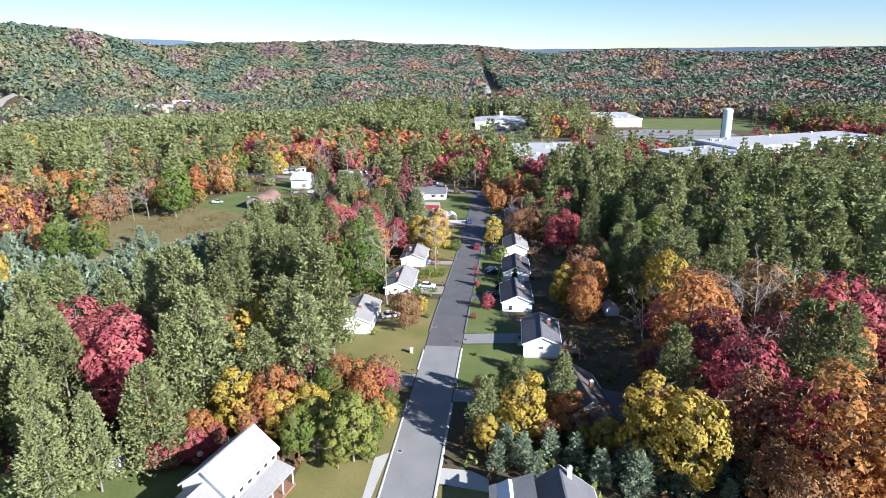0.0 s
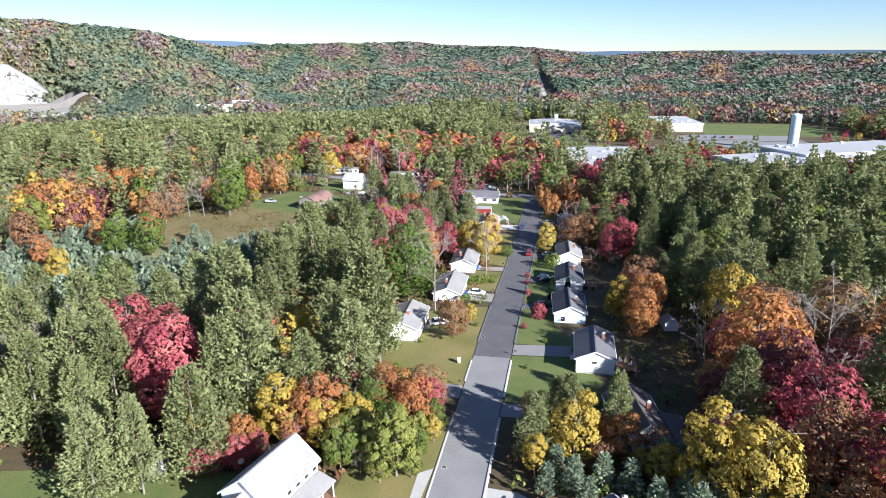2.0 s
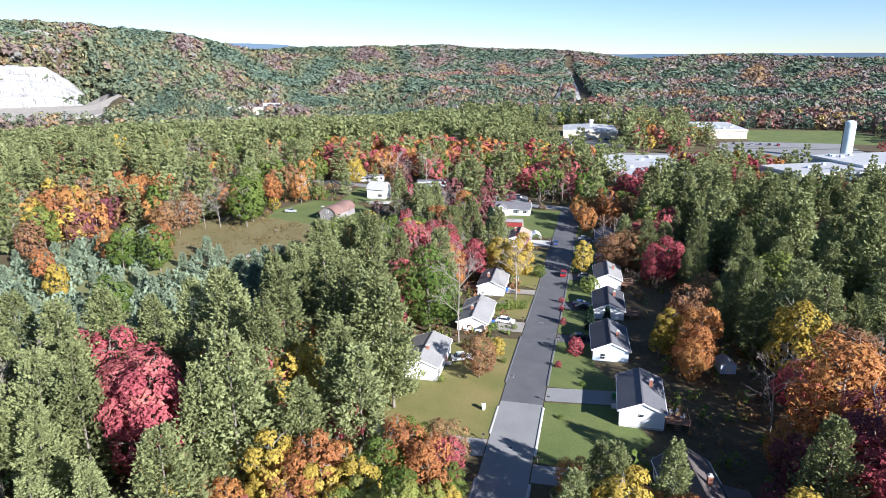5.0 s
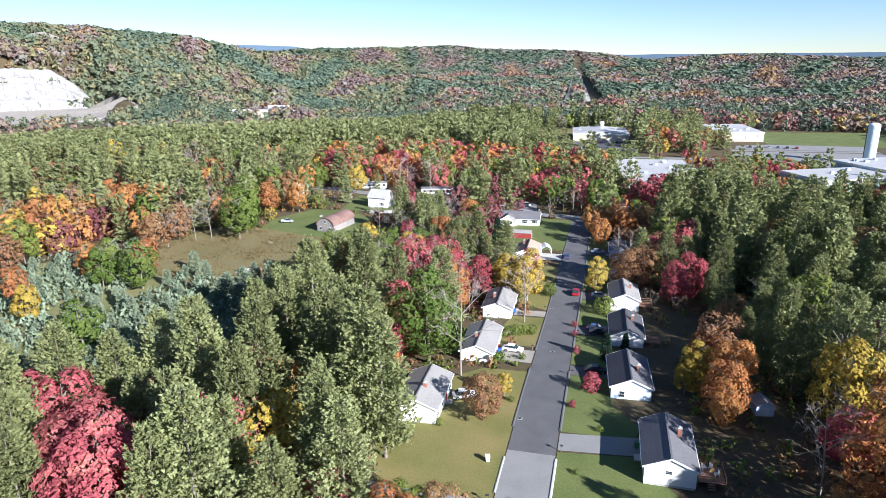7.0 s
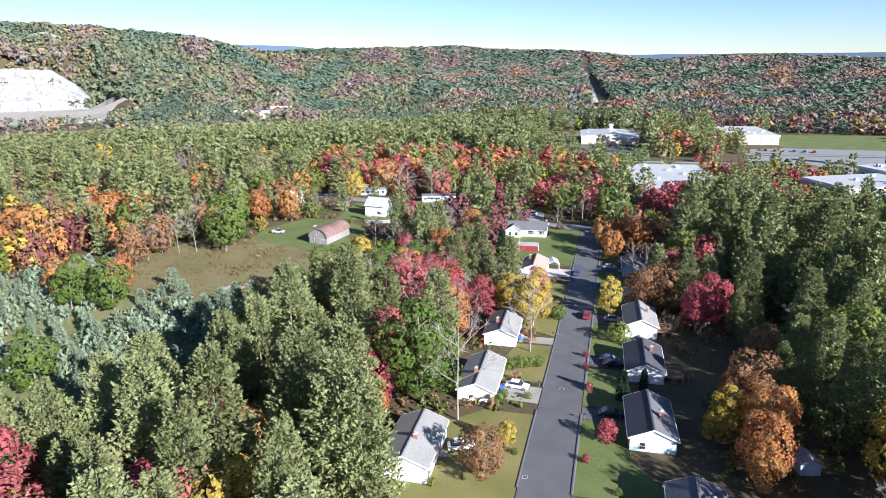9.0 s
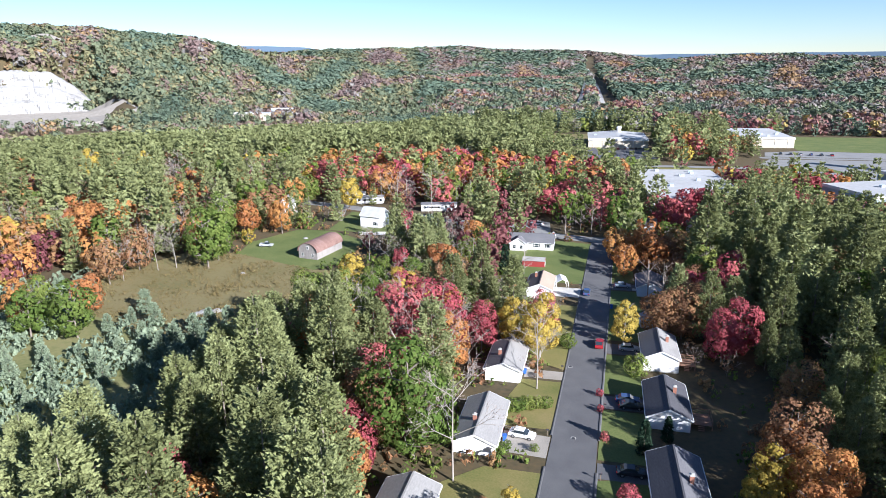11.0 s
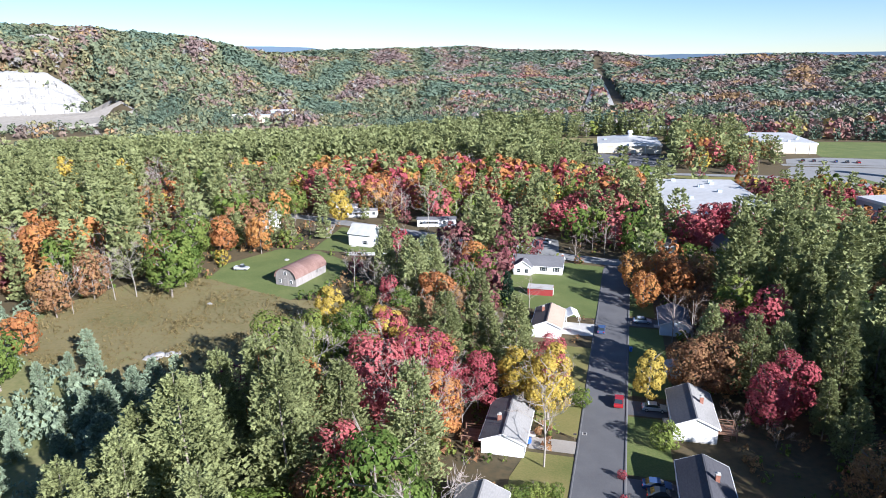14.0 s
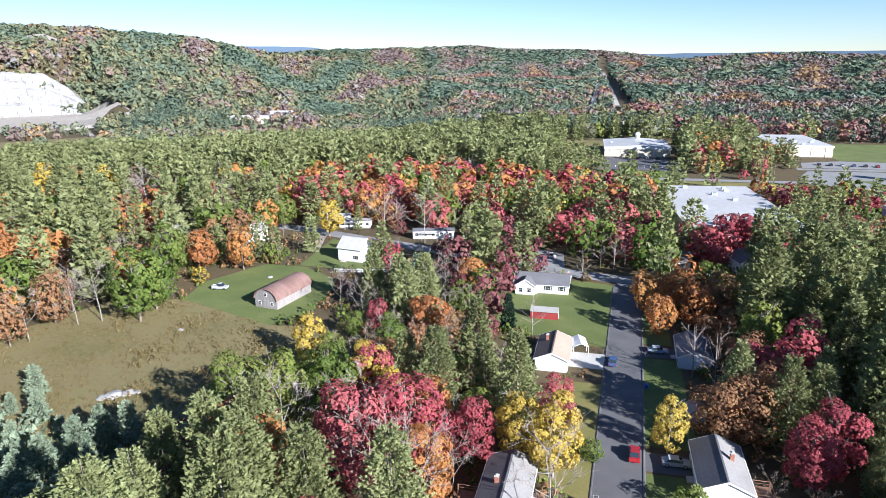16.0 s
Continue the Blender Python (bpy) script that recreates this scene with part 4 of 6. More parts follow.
for k in range(6):
    car(112 + 6 * k, 552 - 0.6 * k, 85, ("dark", "dark", "silver", "blue", "dark", "red")[k], "parked car in a row on the factory lot")
for k in range(4):
    car(2 + 6 * k, 560 + 0.5 * k, 85, ("silver", "red", "white", "dark")[k], "parked car beside the office block")


# ---- street things ----
def mailbox(x, y, turn):
    t = thing("mailbox", x, y, gz(x, y) + 0.02, turn, "grey mailbox on a wooden post by the street", "mailbox", "mailboxes")
    part("post", boxes((-0.05, 0.05, -0.05, 0.05, -0.1, 1.05)), POLE_WOOD, t)
    bm = bmesh.new()
    prism(bm, [(-0.1, 1.05), (0.1, 1.05), (0.1, 1.2)] + [(0.1 * math.cos(a), 1.2 + 0.1 * math.sin(a)) for a in (math.pi * i / 6 for i in range(1, 6))] + [(-0.1, 1.2)], -0.26, 0.26)
    part("box", bm, DARK, t)
    part("flag", boxes((0.1, 0.12, -0.1, 0.1, 1.2, 1.28)), RED_PAINT, t)


for y, s in ((136.2, 1), (164.2, 1), (188.0, 1), (121.9, -1), (175.9, -1), (203.6, -1), (222.4, 1), (258.8, 1), (258.6, -1), (117.2, 1)):
    x = road_x(y) + (W + 0.8 if s > 0 else -0.8)
    mailbox(x, y, 90)


def disc(name, x, y, r, lift, label, category):
    t = thing(name, x, y, gz(x, y) + lift, 0, label, category)
    bm = bmesh.new()
    tube(bm, (0, 0, -0.02), (0, 0, 0.015), r, r, 18)
    part("lid", bm, DARK, t)
    bm = bmesh.new()
    tube(bm, (0, 0, -0.02), (0, 0, 0.008), r + 0.12, r + 0.12, 18)
    part("ring", bm, CONCRETE, t)


disc("manhole", -6.5, 120.7, 0.35, 0.07, "round iron manhole cover in the street", "manhole cover")
disc("manhole", -5.2, 176, 0.35, 0.07, "round iron manhole cover in the street", "manhole cover")
for x, y in ((-9.9, 97.0), (-8.9, 144.8), (-7.2, 206)):
    t = thing("storm_drain", x, y, gz(x, y) + 0.06, 1.5, "iron storm drain grate at the kerb", "drain")
    part("frame", boxes((-0.4, 0.4, -0.4, 0.4, -0.02, 0.015)), CONCRETE, t)
    for k in range(6):
        part("bar", boxes((-0.3, 0.3, -0.3 + k * 0.11, -0.24 + k * 0.11, 0.015, 0.04)), DARK, t)


def pole(x, y, h, turn, label):
    t = thing("utility_pole", x, y, gz(x, y), turn, label, "utility pole", "utility poles")
    bm = bmesh.new()
    tube(bm, (0, 0, -0.5), (0, 0, h), 0.16, 0.11, 8)
    part("post", bm, POLE_WOOD, t)
    part("crossarm", boxes((-1.2, 1.2, -0.06, 0.06, h - 0.8, h - 0.65)), POLE_WOOD, t)
    for k in (-1.1, -0.5, 0.5, 1.1):
        part("insulator", boxes((k - 0.05, k + 0.05, -0.05, 0.05, h - 0.65, h - 0.45)), DARK, t)


pole(29.7, 307.6, 9.5, 10, "wooden utility pole at the edge of the trees")
pole(-148, 372, 11, 20, "wooden utility pole beside autumn trees")
pole(-55, 314, 10, 20, "wooden utility pole by the cross street")
pole(70, 470, 12, 0, "tall light pole by the parking lot")

# parking stalls of the office
for k in range(9):
    sheet("parking_line", [(-6 + 3.4 * k, 526), (-5.7 + 3.4 * k, 526), (-5.7 + 3.4 * k, 532), (-6 + 3.4 * k, 532)], 0.11, TRIM, "white painted parking line", "parking line", 20.0)

# trash bins, meadow stones, playthings
def bin_(x, y, mat, label):
    t = thing("trash_bin", x, y, gz(x, y) + 0.04, 12, label, "trash bin")
    bm = bmesh.new()
    prism(bm, [(-0.26, 0.08), (0.26, 0.08), (0.33, 1.0), (-0.33, 1.0)], -0.3, 0.3)
    part("body", bm, mat, t)
    part("lid", boxes((-0.36, 0.36, -0.36, 0.34, 1.0, 1.08)), mat, t)
    for s in (-1, 1):
        bm = bmesh.new()
        tube(bm, (s * 0.22, 0.3, 0.12), (s * 0.3, 0.3, 0.12), 0.12, 0.12, 10)
        part("wheel", bm, RUBBER, t)


BIN_BLUE = plain("blue_plastic", (0.03, 0.12, 0.45), 0.5)
BIN_GREEN = plain("green_plastic", (0.05, 0.2, 0.07), 0.5)
bin_(-16.3, 172.6, BIN_BLUE, "blue plastic trash bin beside the house")
bin_(-16.2, 200.6, BIN_BLUE, "blue plastic trash bin by a white house")
bin_(1.4, 243.2, BIN_BLUE, "blue plastic bin on the kerb")
bin_(-12.4, 131.4, TRIM, "white plastic bin lying near the lawn")
bin_(10.0, 139.8, BIN_GREEN, "green plastic trash bin by the driveway")


def boulder(x, y, r, seed, label):
    bm = bmesh.new()
    bmesh.ops.create_icosphere(bm, subdivisions=2, radius=r)
    rnd = random.Random(seed)
    for v in bm.verts:
        v.co *= 1 + 0.25 * noise.noise(v.co * 1.7 / r + Vector((seed, 0, 0)))
        v.co.z *= 0.5
    ob = new("boulder", finish(bm, "boulder"))
    ob.data.materials.append(ROCK)
    ob.location = (x, y, gz(x, y) + r * 0.12)
    return tagged(ob, label, "boulder", "meadow boulders")


for k, (x, y, r) in enumerate([(-97.5, 212, 1.6), (-95.6, 213.4, 1.2), (-99, 210.6, 1.0), (-94.2, 214.2, 0.8), (-105.5, 243.5, 0.7), (-104, 284, 0.8), (-98.5, 288, 0.6)]):
    boulder(x, y, r, k, "pale boulder lying in the brown meadow")

for k in range(10):
    t = thing("fence_panel", -86.5 + 1.9 * k * 0.98, 293.2 + 0.35 * k, gz(-86, 294) - 0.05, 10, "white picket fence panel behind the farmhouse", "fence", "farmhouse fence")
    part("rail", boxes((-0.95, 0.95, -0.03, 0.03, 0.3, 0.4), (-0.95, 0.95, -0.03, 0.03, 0.9, 1.0)), TRIM, t)
    for j in range(6):
        part("picket", boxes((-0.9 + 0.32 * j, -0.76 + 0.32 * j, -0.06, -0.03, 0, 1.2)), TRIM, t)

# ---- far highway and quarry ----
ribbon("road", [(-37, 1020), (-42, 1350), (-60, 2070), (-80, 2400)], 9, 1.2, CONCRETE, "pale highway carriageway running through the woods", "road")
ribbon("road", [(-7, 1020), (-17, 1350), (-43, 2090), (-66, 2400)], 9, 1.2, CONCRETE, "second highway carriageway behind a wooded strip", "road")
polar = lambda a, d: (d * math.sin(radians(a)), 80 + d * math.cos(radians(a)))
sheet("quarry_floor", [polar(a, d) for a, d in ((-54, 945), (-47, 950), (-44.5, 925), (-41, 930), (-38.6, 920), (-37.9, 960), (-39.2, 1020), (-40.6, 1092), (-47, 1098), (-54, 1098))], 0.8, GRAVEL, "pale crushed stone floor of a quarry", "quarry", 40.0)
sheet("quarry_floor", [polar(a, d) for a, d in ((-45.0, 1290), (-42.9, 1290), (-42.7, 1330), (-43.6, 1350), (-44.9, 1345))], 5.0, GRAVEL, "pale bare clearing high on the wooded hill", "quarry", 12.0)
# the quarry's face: three benches, each a steep blasted wall with a narrow ledge
bm = bmesh.new()
rows = []
for i in range(151):
    a = -54 + 13.0 * i / 150
    top = float(np.interp(a, *QUARRY_TOP))
    row = []
    for k in range(22):
        u = k / 21
        step_ = (min(2, int(u * 3)) + max(0.0, (u * 3 - min(2, int(u * 3)) - 0.82) / 0.18)) / 3
        n1 = noise.noise(Vector((a * 2.1, u * 4, 1.0))) + 0.5 * noise.noise(Vector((a * 9.0, u * 9, 4.0)))
        d = 1092 + 46 * (0.75 * step_ + 0.25 * u) + 5.0 * n1
        x, y = polar(a, d)
        row.append(bm.verts.new((x, y, -12 + (top + 12) * u + 1.2 * n1 * u)))
    rows.append(row)
for r0, r1 in zip(rows, rows[1:]):
    for k in range(21):
        bm.faces.new((r0[k], r1[k], r1[k + 1], r0[k + 1]))
face = new("quarry_face", finish(bm, "quarry_face"))
face.data.materials.append(ROCK)
tagged(face, "pale terraced rock face of a quarry", "quarry", kind="structure")
sheet("meadow", [polar(a, d) for a, d in ((-50, 800), (-36, 790), (-24, 800), (-24, 835), (-36, 850), (-50, 850))], 0.3, MEADOW, "brown river meadow below the quarry", "meadow", 30.0)
sheet("quarry_floor", [polar(a, d) for a, d in ((-19.5, 900), (-16.0, 905), (-15.4, 960), (-16.2, 985), (-18.5, 940))], 0.8, GRAVEL, "sand pit of pale gravel among the woods", "quarry", 15.0)
sheet("quarry_floor", [polar(a, d) for a, d in ((-13.0, 1230), (-12.0, 1240), (-13.2, 1420), (-14.4, 1560), (-14.8, 1550), (-13.8, 1400))], 1.2, GRAVEL, "bare sandy bank on the distant hillside", "quarry", 20.0)

# ---- trees ----
rng = np.random.default_rng(7)


def leaf_quads(c, n, size, ratio=1.0, rg=rng):
    """A ragged three-cornered spray of leaves at each centre c, facing about along n."""
    m = len(c)
    n = n / (np.linalg.norm(n, axis=1, keepdims=True) + 1e-9)
    u = np.cross(n, rg.normal(size=(m, 3)))
    u /= np.linalg.norm(u, axis=1, keepdims=True) + 1e-9
    v = np.cross(n, u)
    s = (np.asarray(size) * rg.uniform(0.6, 1.4, m))[:, None]
    u, v = u * s * ratio, v * s
    j = lambda: rg.uniform(0.7, 1.3, (m, 1))
    verts = np.stack([c + u * 1.1 * j(), c - u * 0.6 * j() + v * 0.95 * j(), c - u * 0.6 * j() - v * 0.95 * j()], 1)
    return verts.reshape(-1, 3), np.arange(3 * m).reshape(m, 3)


def sprays(c, d, n, length, width, rg):
    """Narrow pointed sprays from c along d, lying across n."""
    m = len(c)
    d = d / (np.linalg.norm(d, axis=1, keepdims=True) + 1e-9)
    s = np.cross(d, n)
    s /= np.linalg.norm(s, axis=1, keepdims=True) + 1e-9
    ln = (np.asarray(length) * rg.uniform(0.6, 1.3, m))[:, None]
    w = (np.asarray(width) * rg.uniform(0.7, 1.3, m))[:, None]
    verts = np.stack([c - d * ln * 0.35 + s * w * 0.6, c + d * ln, c - d * ln * 0.2 - s * w], 1)
    return verts.reshape(-1, 3), np.arange(3 * m).reshape(m, 3)


def pine_crown(seed, h=24.0, levels=17, whorl=6, tufts=20, size=0.85, spread=0.24, low=0.14, wide=0.68):
    """Whorls of plumed limbs, upswept towards the top; the tufts crowd towards the limbs' ends and face outwards."""
    rg = np.random.default_rng(seed)
    cs, ds, ns, ss = [], [], [], []
    for k in range(levels):
        u = (k + rg.uniform(-0.25, 0.25)) / levels
        z = h * (low + (0.97 - low) * u)
        r = h * spread * ((1 - u) ** 0.62) * rg.uniform(0.82, 1.1) * (0.75 + 0.25 * min(1, u * 4)) + h * 0.018
        for a in rg.uniform(0, 2 * math.pi) + np.arange(whorl) * 2 * math.pi / whorl + rg.uniform(-0.4, 0.4, whorl):
            rr = r * rg.uniform(0.7, 1.15)
            rise = rg.uniform(0.05, 0.3) + 0.4 * u
            way = np.array([math.cos(a), math.sin(a), 0.0])
            side = np.array([-math.sin(a), math.cos(a), 0.0])
            f = rg.uniform(0.2, 1.0, tufts) ** 0.55
            off = rg.normal(0, 0.24, tufts) * rr * (0.45 + 0.55 * f)
            c = way * (rr * f)[:, None] + side * off[:, None]
            lump = rg.normal(0, 0.016 * h, tufts)
            c[:, 2] = z + rise * rr * f - 0.25 * np.abs(off) + lump
            cs.append(c)
            ds.append(way * 0.7 + side * (off / rr * 2.2 + rg.normal(0, 0.6, tufts))[:, None] + np.array([0, 0, 1.0]) * rg.uniform(0.0, 1.1, (tufts, 1)))
            ns.append(np.array([0, 0, 0.75]) + way * 0.7 + side * (off / rr * 1.5)[:, None] + rg.normal(0, 0.4, (tufts, 3)))
            ss.append(np.full(tufts, size * (0.75 + 0.35 * (1 - u))))
    cs, ds, ns, ss = np.concatenate(cs), np.concatenate(ds), np.concatenate(ns), np.concatenate(ss)
    return sprays(cs, ds, ns, ss, ss * wide, rg)


def round_crown(seed, h=15.0, leaves=2700, size=0.225, spread=0.33, low=0.16, blobs=22, slim=1.0):
    """A domed crown of leafy lumps; the leaves sit on the outer side of the lumps."""
    rg = np.random.default_rng(seed)
    cz, R, H = h * (0.42 * (1 - low) + low), h * spread, h * (1 - low) / 2
    cen, rad_ = [], []
    for k in range(blobs):
        e = -0.75 + 1.7 * (k + rg.uniform(0, 1)) / blobs
        a = k * 2.4 + rg.uniform(-0.5, 0.5)
        ring = math.sqrt(max(0.0, 1 - min(1, abs(e)) ** 2.2))
        q = rg.uniform(0.5, 0.82)
        cen.append((math.cos(a) * R * q * ring * slim, math.sin(a) * R * q * ring * slim, cz + (1.12 if e > 0 else 0.78) * e * H * rg.uniform(0.7, 0.92)))
        rad_.append(rg.uniform(0.28, 0.48) * R)
    cen, rad_ = np.array(cen), np.array(rad_)
    m = leaves * 3
    pick = rg.choice(blobs, m, p=rad_**2 / (rad_**2).sum())
    d = rg.normal(size=(m, 3))
    d /= np.linalg.norm(d, axis=1, keepdims=True)
    c = cen[pick] + d * rad_[pick][:, None] * rg.uniform(0.72, 1.12, (m, 1))
    deep = np.min(np.linalg.norm(c[:, None] - cen[None], axis=2) / rad_[None] + np.where(np.arange(blobs)[None] == pick[:, None], 9.0, 0.0), axis=1)
    keep = np.argsort(-deep + 0.35 * rg.uniform(size=m))[:leaves]
    c, d = c[keep], d[keep]
    n = d + 0.5 * (c - np.array([0, 0, cz])) / R + rg.normal(0, 0.4, (leaves, 3))
    return leaf_quads(c, n, size, 1.0, rg)


def stem_mesh(name, segs, sides=5):
    """Tapered limbs from rows of start, end, and the radii there."""
    vs, fs = [], []
    for p, q, r0, r1 in segs:
        p, q = np.array(p, float), np.array(q, float)
        d = (q - p) / (np.linalg.norm(q - p) + 1e-9)
        s = np.cross(d, (0.3, 0.9, 0.2))
        s /= np.linalg.norm(s)
        t = np.cross(d, s)
        b = len(vs)
        for c, r in ((p, r0), (q, r1)):
            for i in range(sides):
                a = 2 * math.pi * i / sides
                vs.append(c + r * (math.cos(a) * s + math.sin(a) * t))
        for i in range(sides):
            fs.append((b + i, b + (i + 1) % sides, b + sides + (i + 1) % sides, b + sides + i))
    return mesh_from(name, vs, fs)


def limbs(seed, h, spread, low, depth=2, thick=0.018):
    rg = np.random.default_rng(seed)
    segs = [((0, 0, -0.4), (0, 0, h * low), h * thick, h * thick * 0.8)]
    lean = rg.normal(0, 0.02, 2) * h
    top = np.array([lean[0], lean[1], h * 0.93])
    segs.append(((0, 0, h * low), tuple(top), h * thick * 0.8, h * thick * 0.12))

    def grow(p, d, length, r, left):
        q = p + d * length
        segs.append((tuple(p), tuple(q), r, r * 0.5))
        if left:
            for _ in range(3):
                e = d + rg.normal(0, 0.42, 3) + np.array([0, 0, 0.15])
                grow(p + d * length * rg.uniform(0.45, 1.0), e / np.linalg.norm(e), length * rg.uniform(0.5, 0.7), r * 0.5, left - 1)

    for k in range(8):
        u = low + (0.85 - low) * (k + rg.uniform(0, 1)) / 8
        a = k * 2.4 + rg.uniform(-0.4, 0.4)
        p = np.array([lean[0] * u, lean[1] * u, h * u])
        d = np.array([math.cos(a), math.sin(a), rg.uniform(0.55, 1.1)])
        d /= np.linalg.norm(d)
        grow(p, d, h * spread * rg.uniform(0.75, 1.05) * (1.15 - 0.5 * u), h * thick * 0.4, depth)
    return segs


def crown_part(name, vf, material, parent):
    return part(name, mesh_from(name, *vf), material, parent)


TALL = {}


def make_pine(seed, leaf="pine", h=24.0, name="pine_tree", label="", spread=0.22, low=0.14, levels=17, size=0.48, whorl=6, tufts=52):
    t = thing(name, 0, 0, 0, 0, label, "pine tree" if leaf != "spruce" else "spruce tree")
    part("trunk", stem_mesh("trunk", [((0, 0, -0.5), (0, 0, h * 0.5), h * 0.013, h * 0.006), ((0, 0, h * 0.5), (0, 0, h * 0.97), h * 0.006, h * 0.001)], 7), BARK, t)
    crown_part("crown", pine_crown(seed, h, levels, whorl, tufts, size, spread, low), LEAF[leaf], t)
    TALL[t.name] = h
    return t


def make_round(seed, leaf, h=15.0, name="maple_tree", label="", spread=0.33, low=0.08, leaves=3400, size=0.245, bark=BARK, category="tree", slim=1.0):
    t = thing(name, 0, 0, 0, 0, label, category)
    part("trunk", stem_mesh("trunk", limbs(seed, h, spread * 0.8, max(low, 0.12), 1)), bark, t)
    crown_part("crown", round_crown(seed, h, leaves, size, spread, low, 22, slim), LEAF[leaf], t)
    TALL[t.name] = h
    return t


def make_bare(seed, h=15.0, name="bare_tree", label="", spread=0.3, low=0.25, bark=PALE_BARK, category="tree", twigs=420):
    t = thing(name, 0, 0, 0, 0, label, category)
    segs = limbs(seed, h, spread, low, 3, 0.010)
    part("trunk", stem_mesh("trunk", segs, 4), bark, t)
    rg = np.random.default_rng(seed)
    ends = np.array([s[1] for s in segs[2:]])
    ways = np.array([np.subtract(s[1], s[0]) for s in segs[2:]])
    ways /= np.linalg.norm(ways, axis=1, keepdims=True)
    k = rg.integers(0, len(ends), twigs)
    d = ways[k] + rg.normal(0, 0.5, (twigs, 3))
    d /= np.linalg.norm(d, axis=1, keepdims=True)
    c = ends[k] - ways[k] * rg.uniform(0, 0.6, (twigs, 1))
    ln = rg.uniform(0.4, 1.0, (twigs, 1)) * h / 15
    s = np.cross(d, rg.normal(size=(twigs, 3)))
    s /= np.linalg.norm(s, axis=1, keepdims=True)
    s *= 0.022 * h / 15
    v = np.stack([c - s, c + s, c + d * ln + s * 0.5, c + d * ln - s * 0.5], 1).reshape(-1, 3)
    part("twig_spray", mesh_from("twig_spray", v, np.arange(4 * twigs).reshape(-1, 4)), LEAF["twig"], t, "fine grey twigs")["kind"] = "stuff"
    TALL[t.name] = h
    return t


def plant(protos, places, group):
    """Sets trees of one kind at rows of x, y and height; the first of each build stands too."""
    rnd = random.Random(len(places))
    used = set()
    for i, (x, y, h) in enumerate(places):
        p = protos[i % len(protos)]
        s = h / TALL[p.name]
        m = pose(x, y, gz(x, y) - 0.1, rnd.uniform(-2, 2), rnd.uniform(-2, 2), rnd.uniform(0, 360)) @ Matrix.Diagonal((s * rnd.uniform(0.9, 1.12), s * rnd.uniform(0.9, 1.12), s, 1))
        if p.name not in used:
            used.add(p.name)
            first[p.name] = (p, m)
            tagged(p, group=group)
        else:
            copy_thing(p, m)
    for p, m in first.values():
        p.matrix_basis = m
    first.clear()
    for p in protos:
        if p.name not in used:
            for o in (*p.children_recursive, p):
                bpy.data.objects.remove(o)


first = {}
PINE = [(-55.2, 124.6, 25.3), (-46.0, 126.8, 26.6), (-52.6, 161.4, 26.6), (-44.0, 168.8, 26.6), (-32.3, 130.8, 25.3), (-30.6, 112.8, 22.6), (-42.9, 102.7, 25.3), (-64.9, 92.1, 17.3), (-55.9, 89.0, 18.6), (-34.6, 106.0, 17.3), (-44.7, 117.7, 23.9), (-39.2, 136.3, 25.3), (-28.0, 129.1, 23.9), (-55.6, 81.3, 16.0), (-50.7, 84.5, 16.0), (-45.2, 89.9, 18.6), (-27.5, 111.1, 21.3), (-46.8, 100.2, 21.3), (-21.3, 220.9, 20.0), (-36.0, 220.5, 20.0), (-54.5, 182.2, 22.6), (-52.6, 188.3, 22.6), (-56.2, 171.0, 21.3), (27.8, 272.5, 26.6), (41.1, 289.9, 26.6), (9.2, 220.1, 16.0), (53.5, 107.3, 23.9), (57.2, 104.3, 23.9), (4.7, 104.1, 9.9)]
YPINE = [(8.8, 94.4, 6.0), (13.0, 95.7, 6.0), (16.9, 95.0, 6.0), (19.9, 91.2, 6.0), (23.9, 92.7, 6.5), (27.4, 90.9, 6.5), (31.3, 89.4, 6.5), (38.3, 94.9, 7.0), (40.3, 91.1, 7.0), (46.0, 89.6, 7.0), (47.5, 85.9, 6.0), (5.1, 93.6, 5.0), (10.7, 91.2, 5.0), (-85.3, 195.9, 8.5), (-82.6, 198.5, 8.5), (-86.7, 192.1, 8.5), (-87.8, 186.5, 8.5), (-112.0, 208.9, 6.8), (-102.9, 200.6, 6.8), (-87.6, 182.0, 8.5), (-78.5, 185.6, 8.5), (-77.8, 174.0, 10.2), (-56.3, 277.1, 13.6)]
SPRUCE = [(5.9, 173.9, 6.5), (9.9, 178.9, 5.0), (-30.3, 267.6, 10.0), (-45.2, 192.9, 10.0)]
RED = [(-57.2, 104.3, 20.0), (-72.9, 115.5, 16.6), (-79.1, 116.3, 15.2), (-48.8, 222.1, 13.0), (-23.0, 148.8, 16.6), (-45.4, 119.1, 15.2), (-30.4, 111.4, 11.0), (-45.1, 91.3, 4.0), (-41.4, 92.0, 4.0), (-38.3, 95.2, 5.0), (70.2, 130.3, 19.3), (47.5, 92.6, 16.6), (-27.0, 210.1, 12.4), (-14.5, 223.4, 11.0), (30.6, 250.8, 15.2), (27.7, 219.8, 13.5), (24.0, 215.0, 12.0), (-126.1, 358.4, 17.9)]
MAROON = [(43.3, 119.4, 16.6), (-61.1, 122.0, 13.8), (-33.1, 97.4, 7.0)]
ORANGE = [(-30.8, 100.5, 12.4), (-20.3, 108.1, 11.0), (13.3, 104.6, 7.0), (25.3, 168.9, 11.5), (42.0, 128.1, 20.7), (49.3, 84.9, 22.1), (24.1, 149.4, 7.5), (-54.0, 187.0, 17.9), (2.9, 287.6, 12.4), (8.7, 286.9, 12.4), (14.1, 277.3, 12.4), (-47.0, 254.0, 12.4), (-127.5, 286.7, 13.8), (-115.7, 289.1, 13.8), (5.2, 272.5, 11.0)]
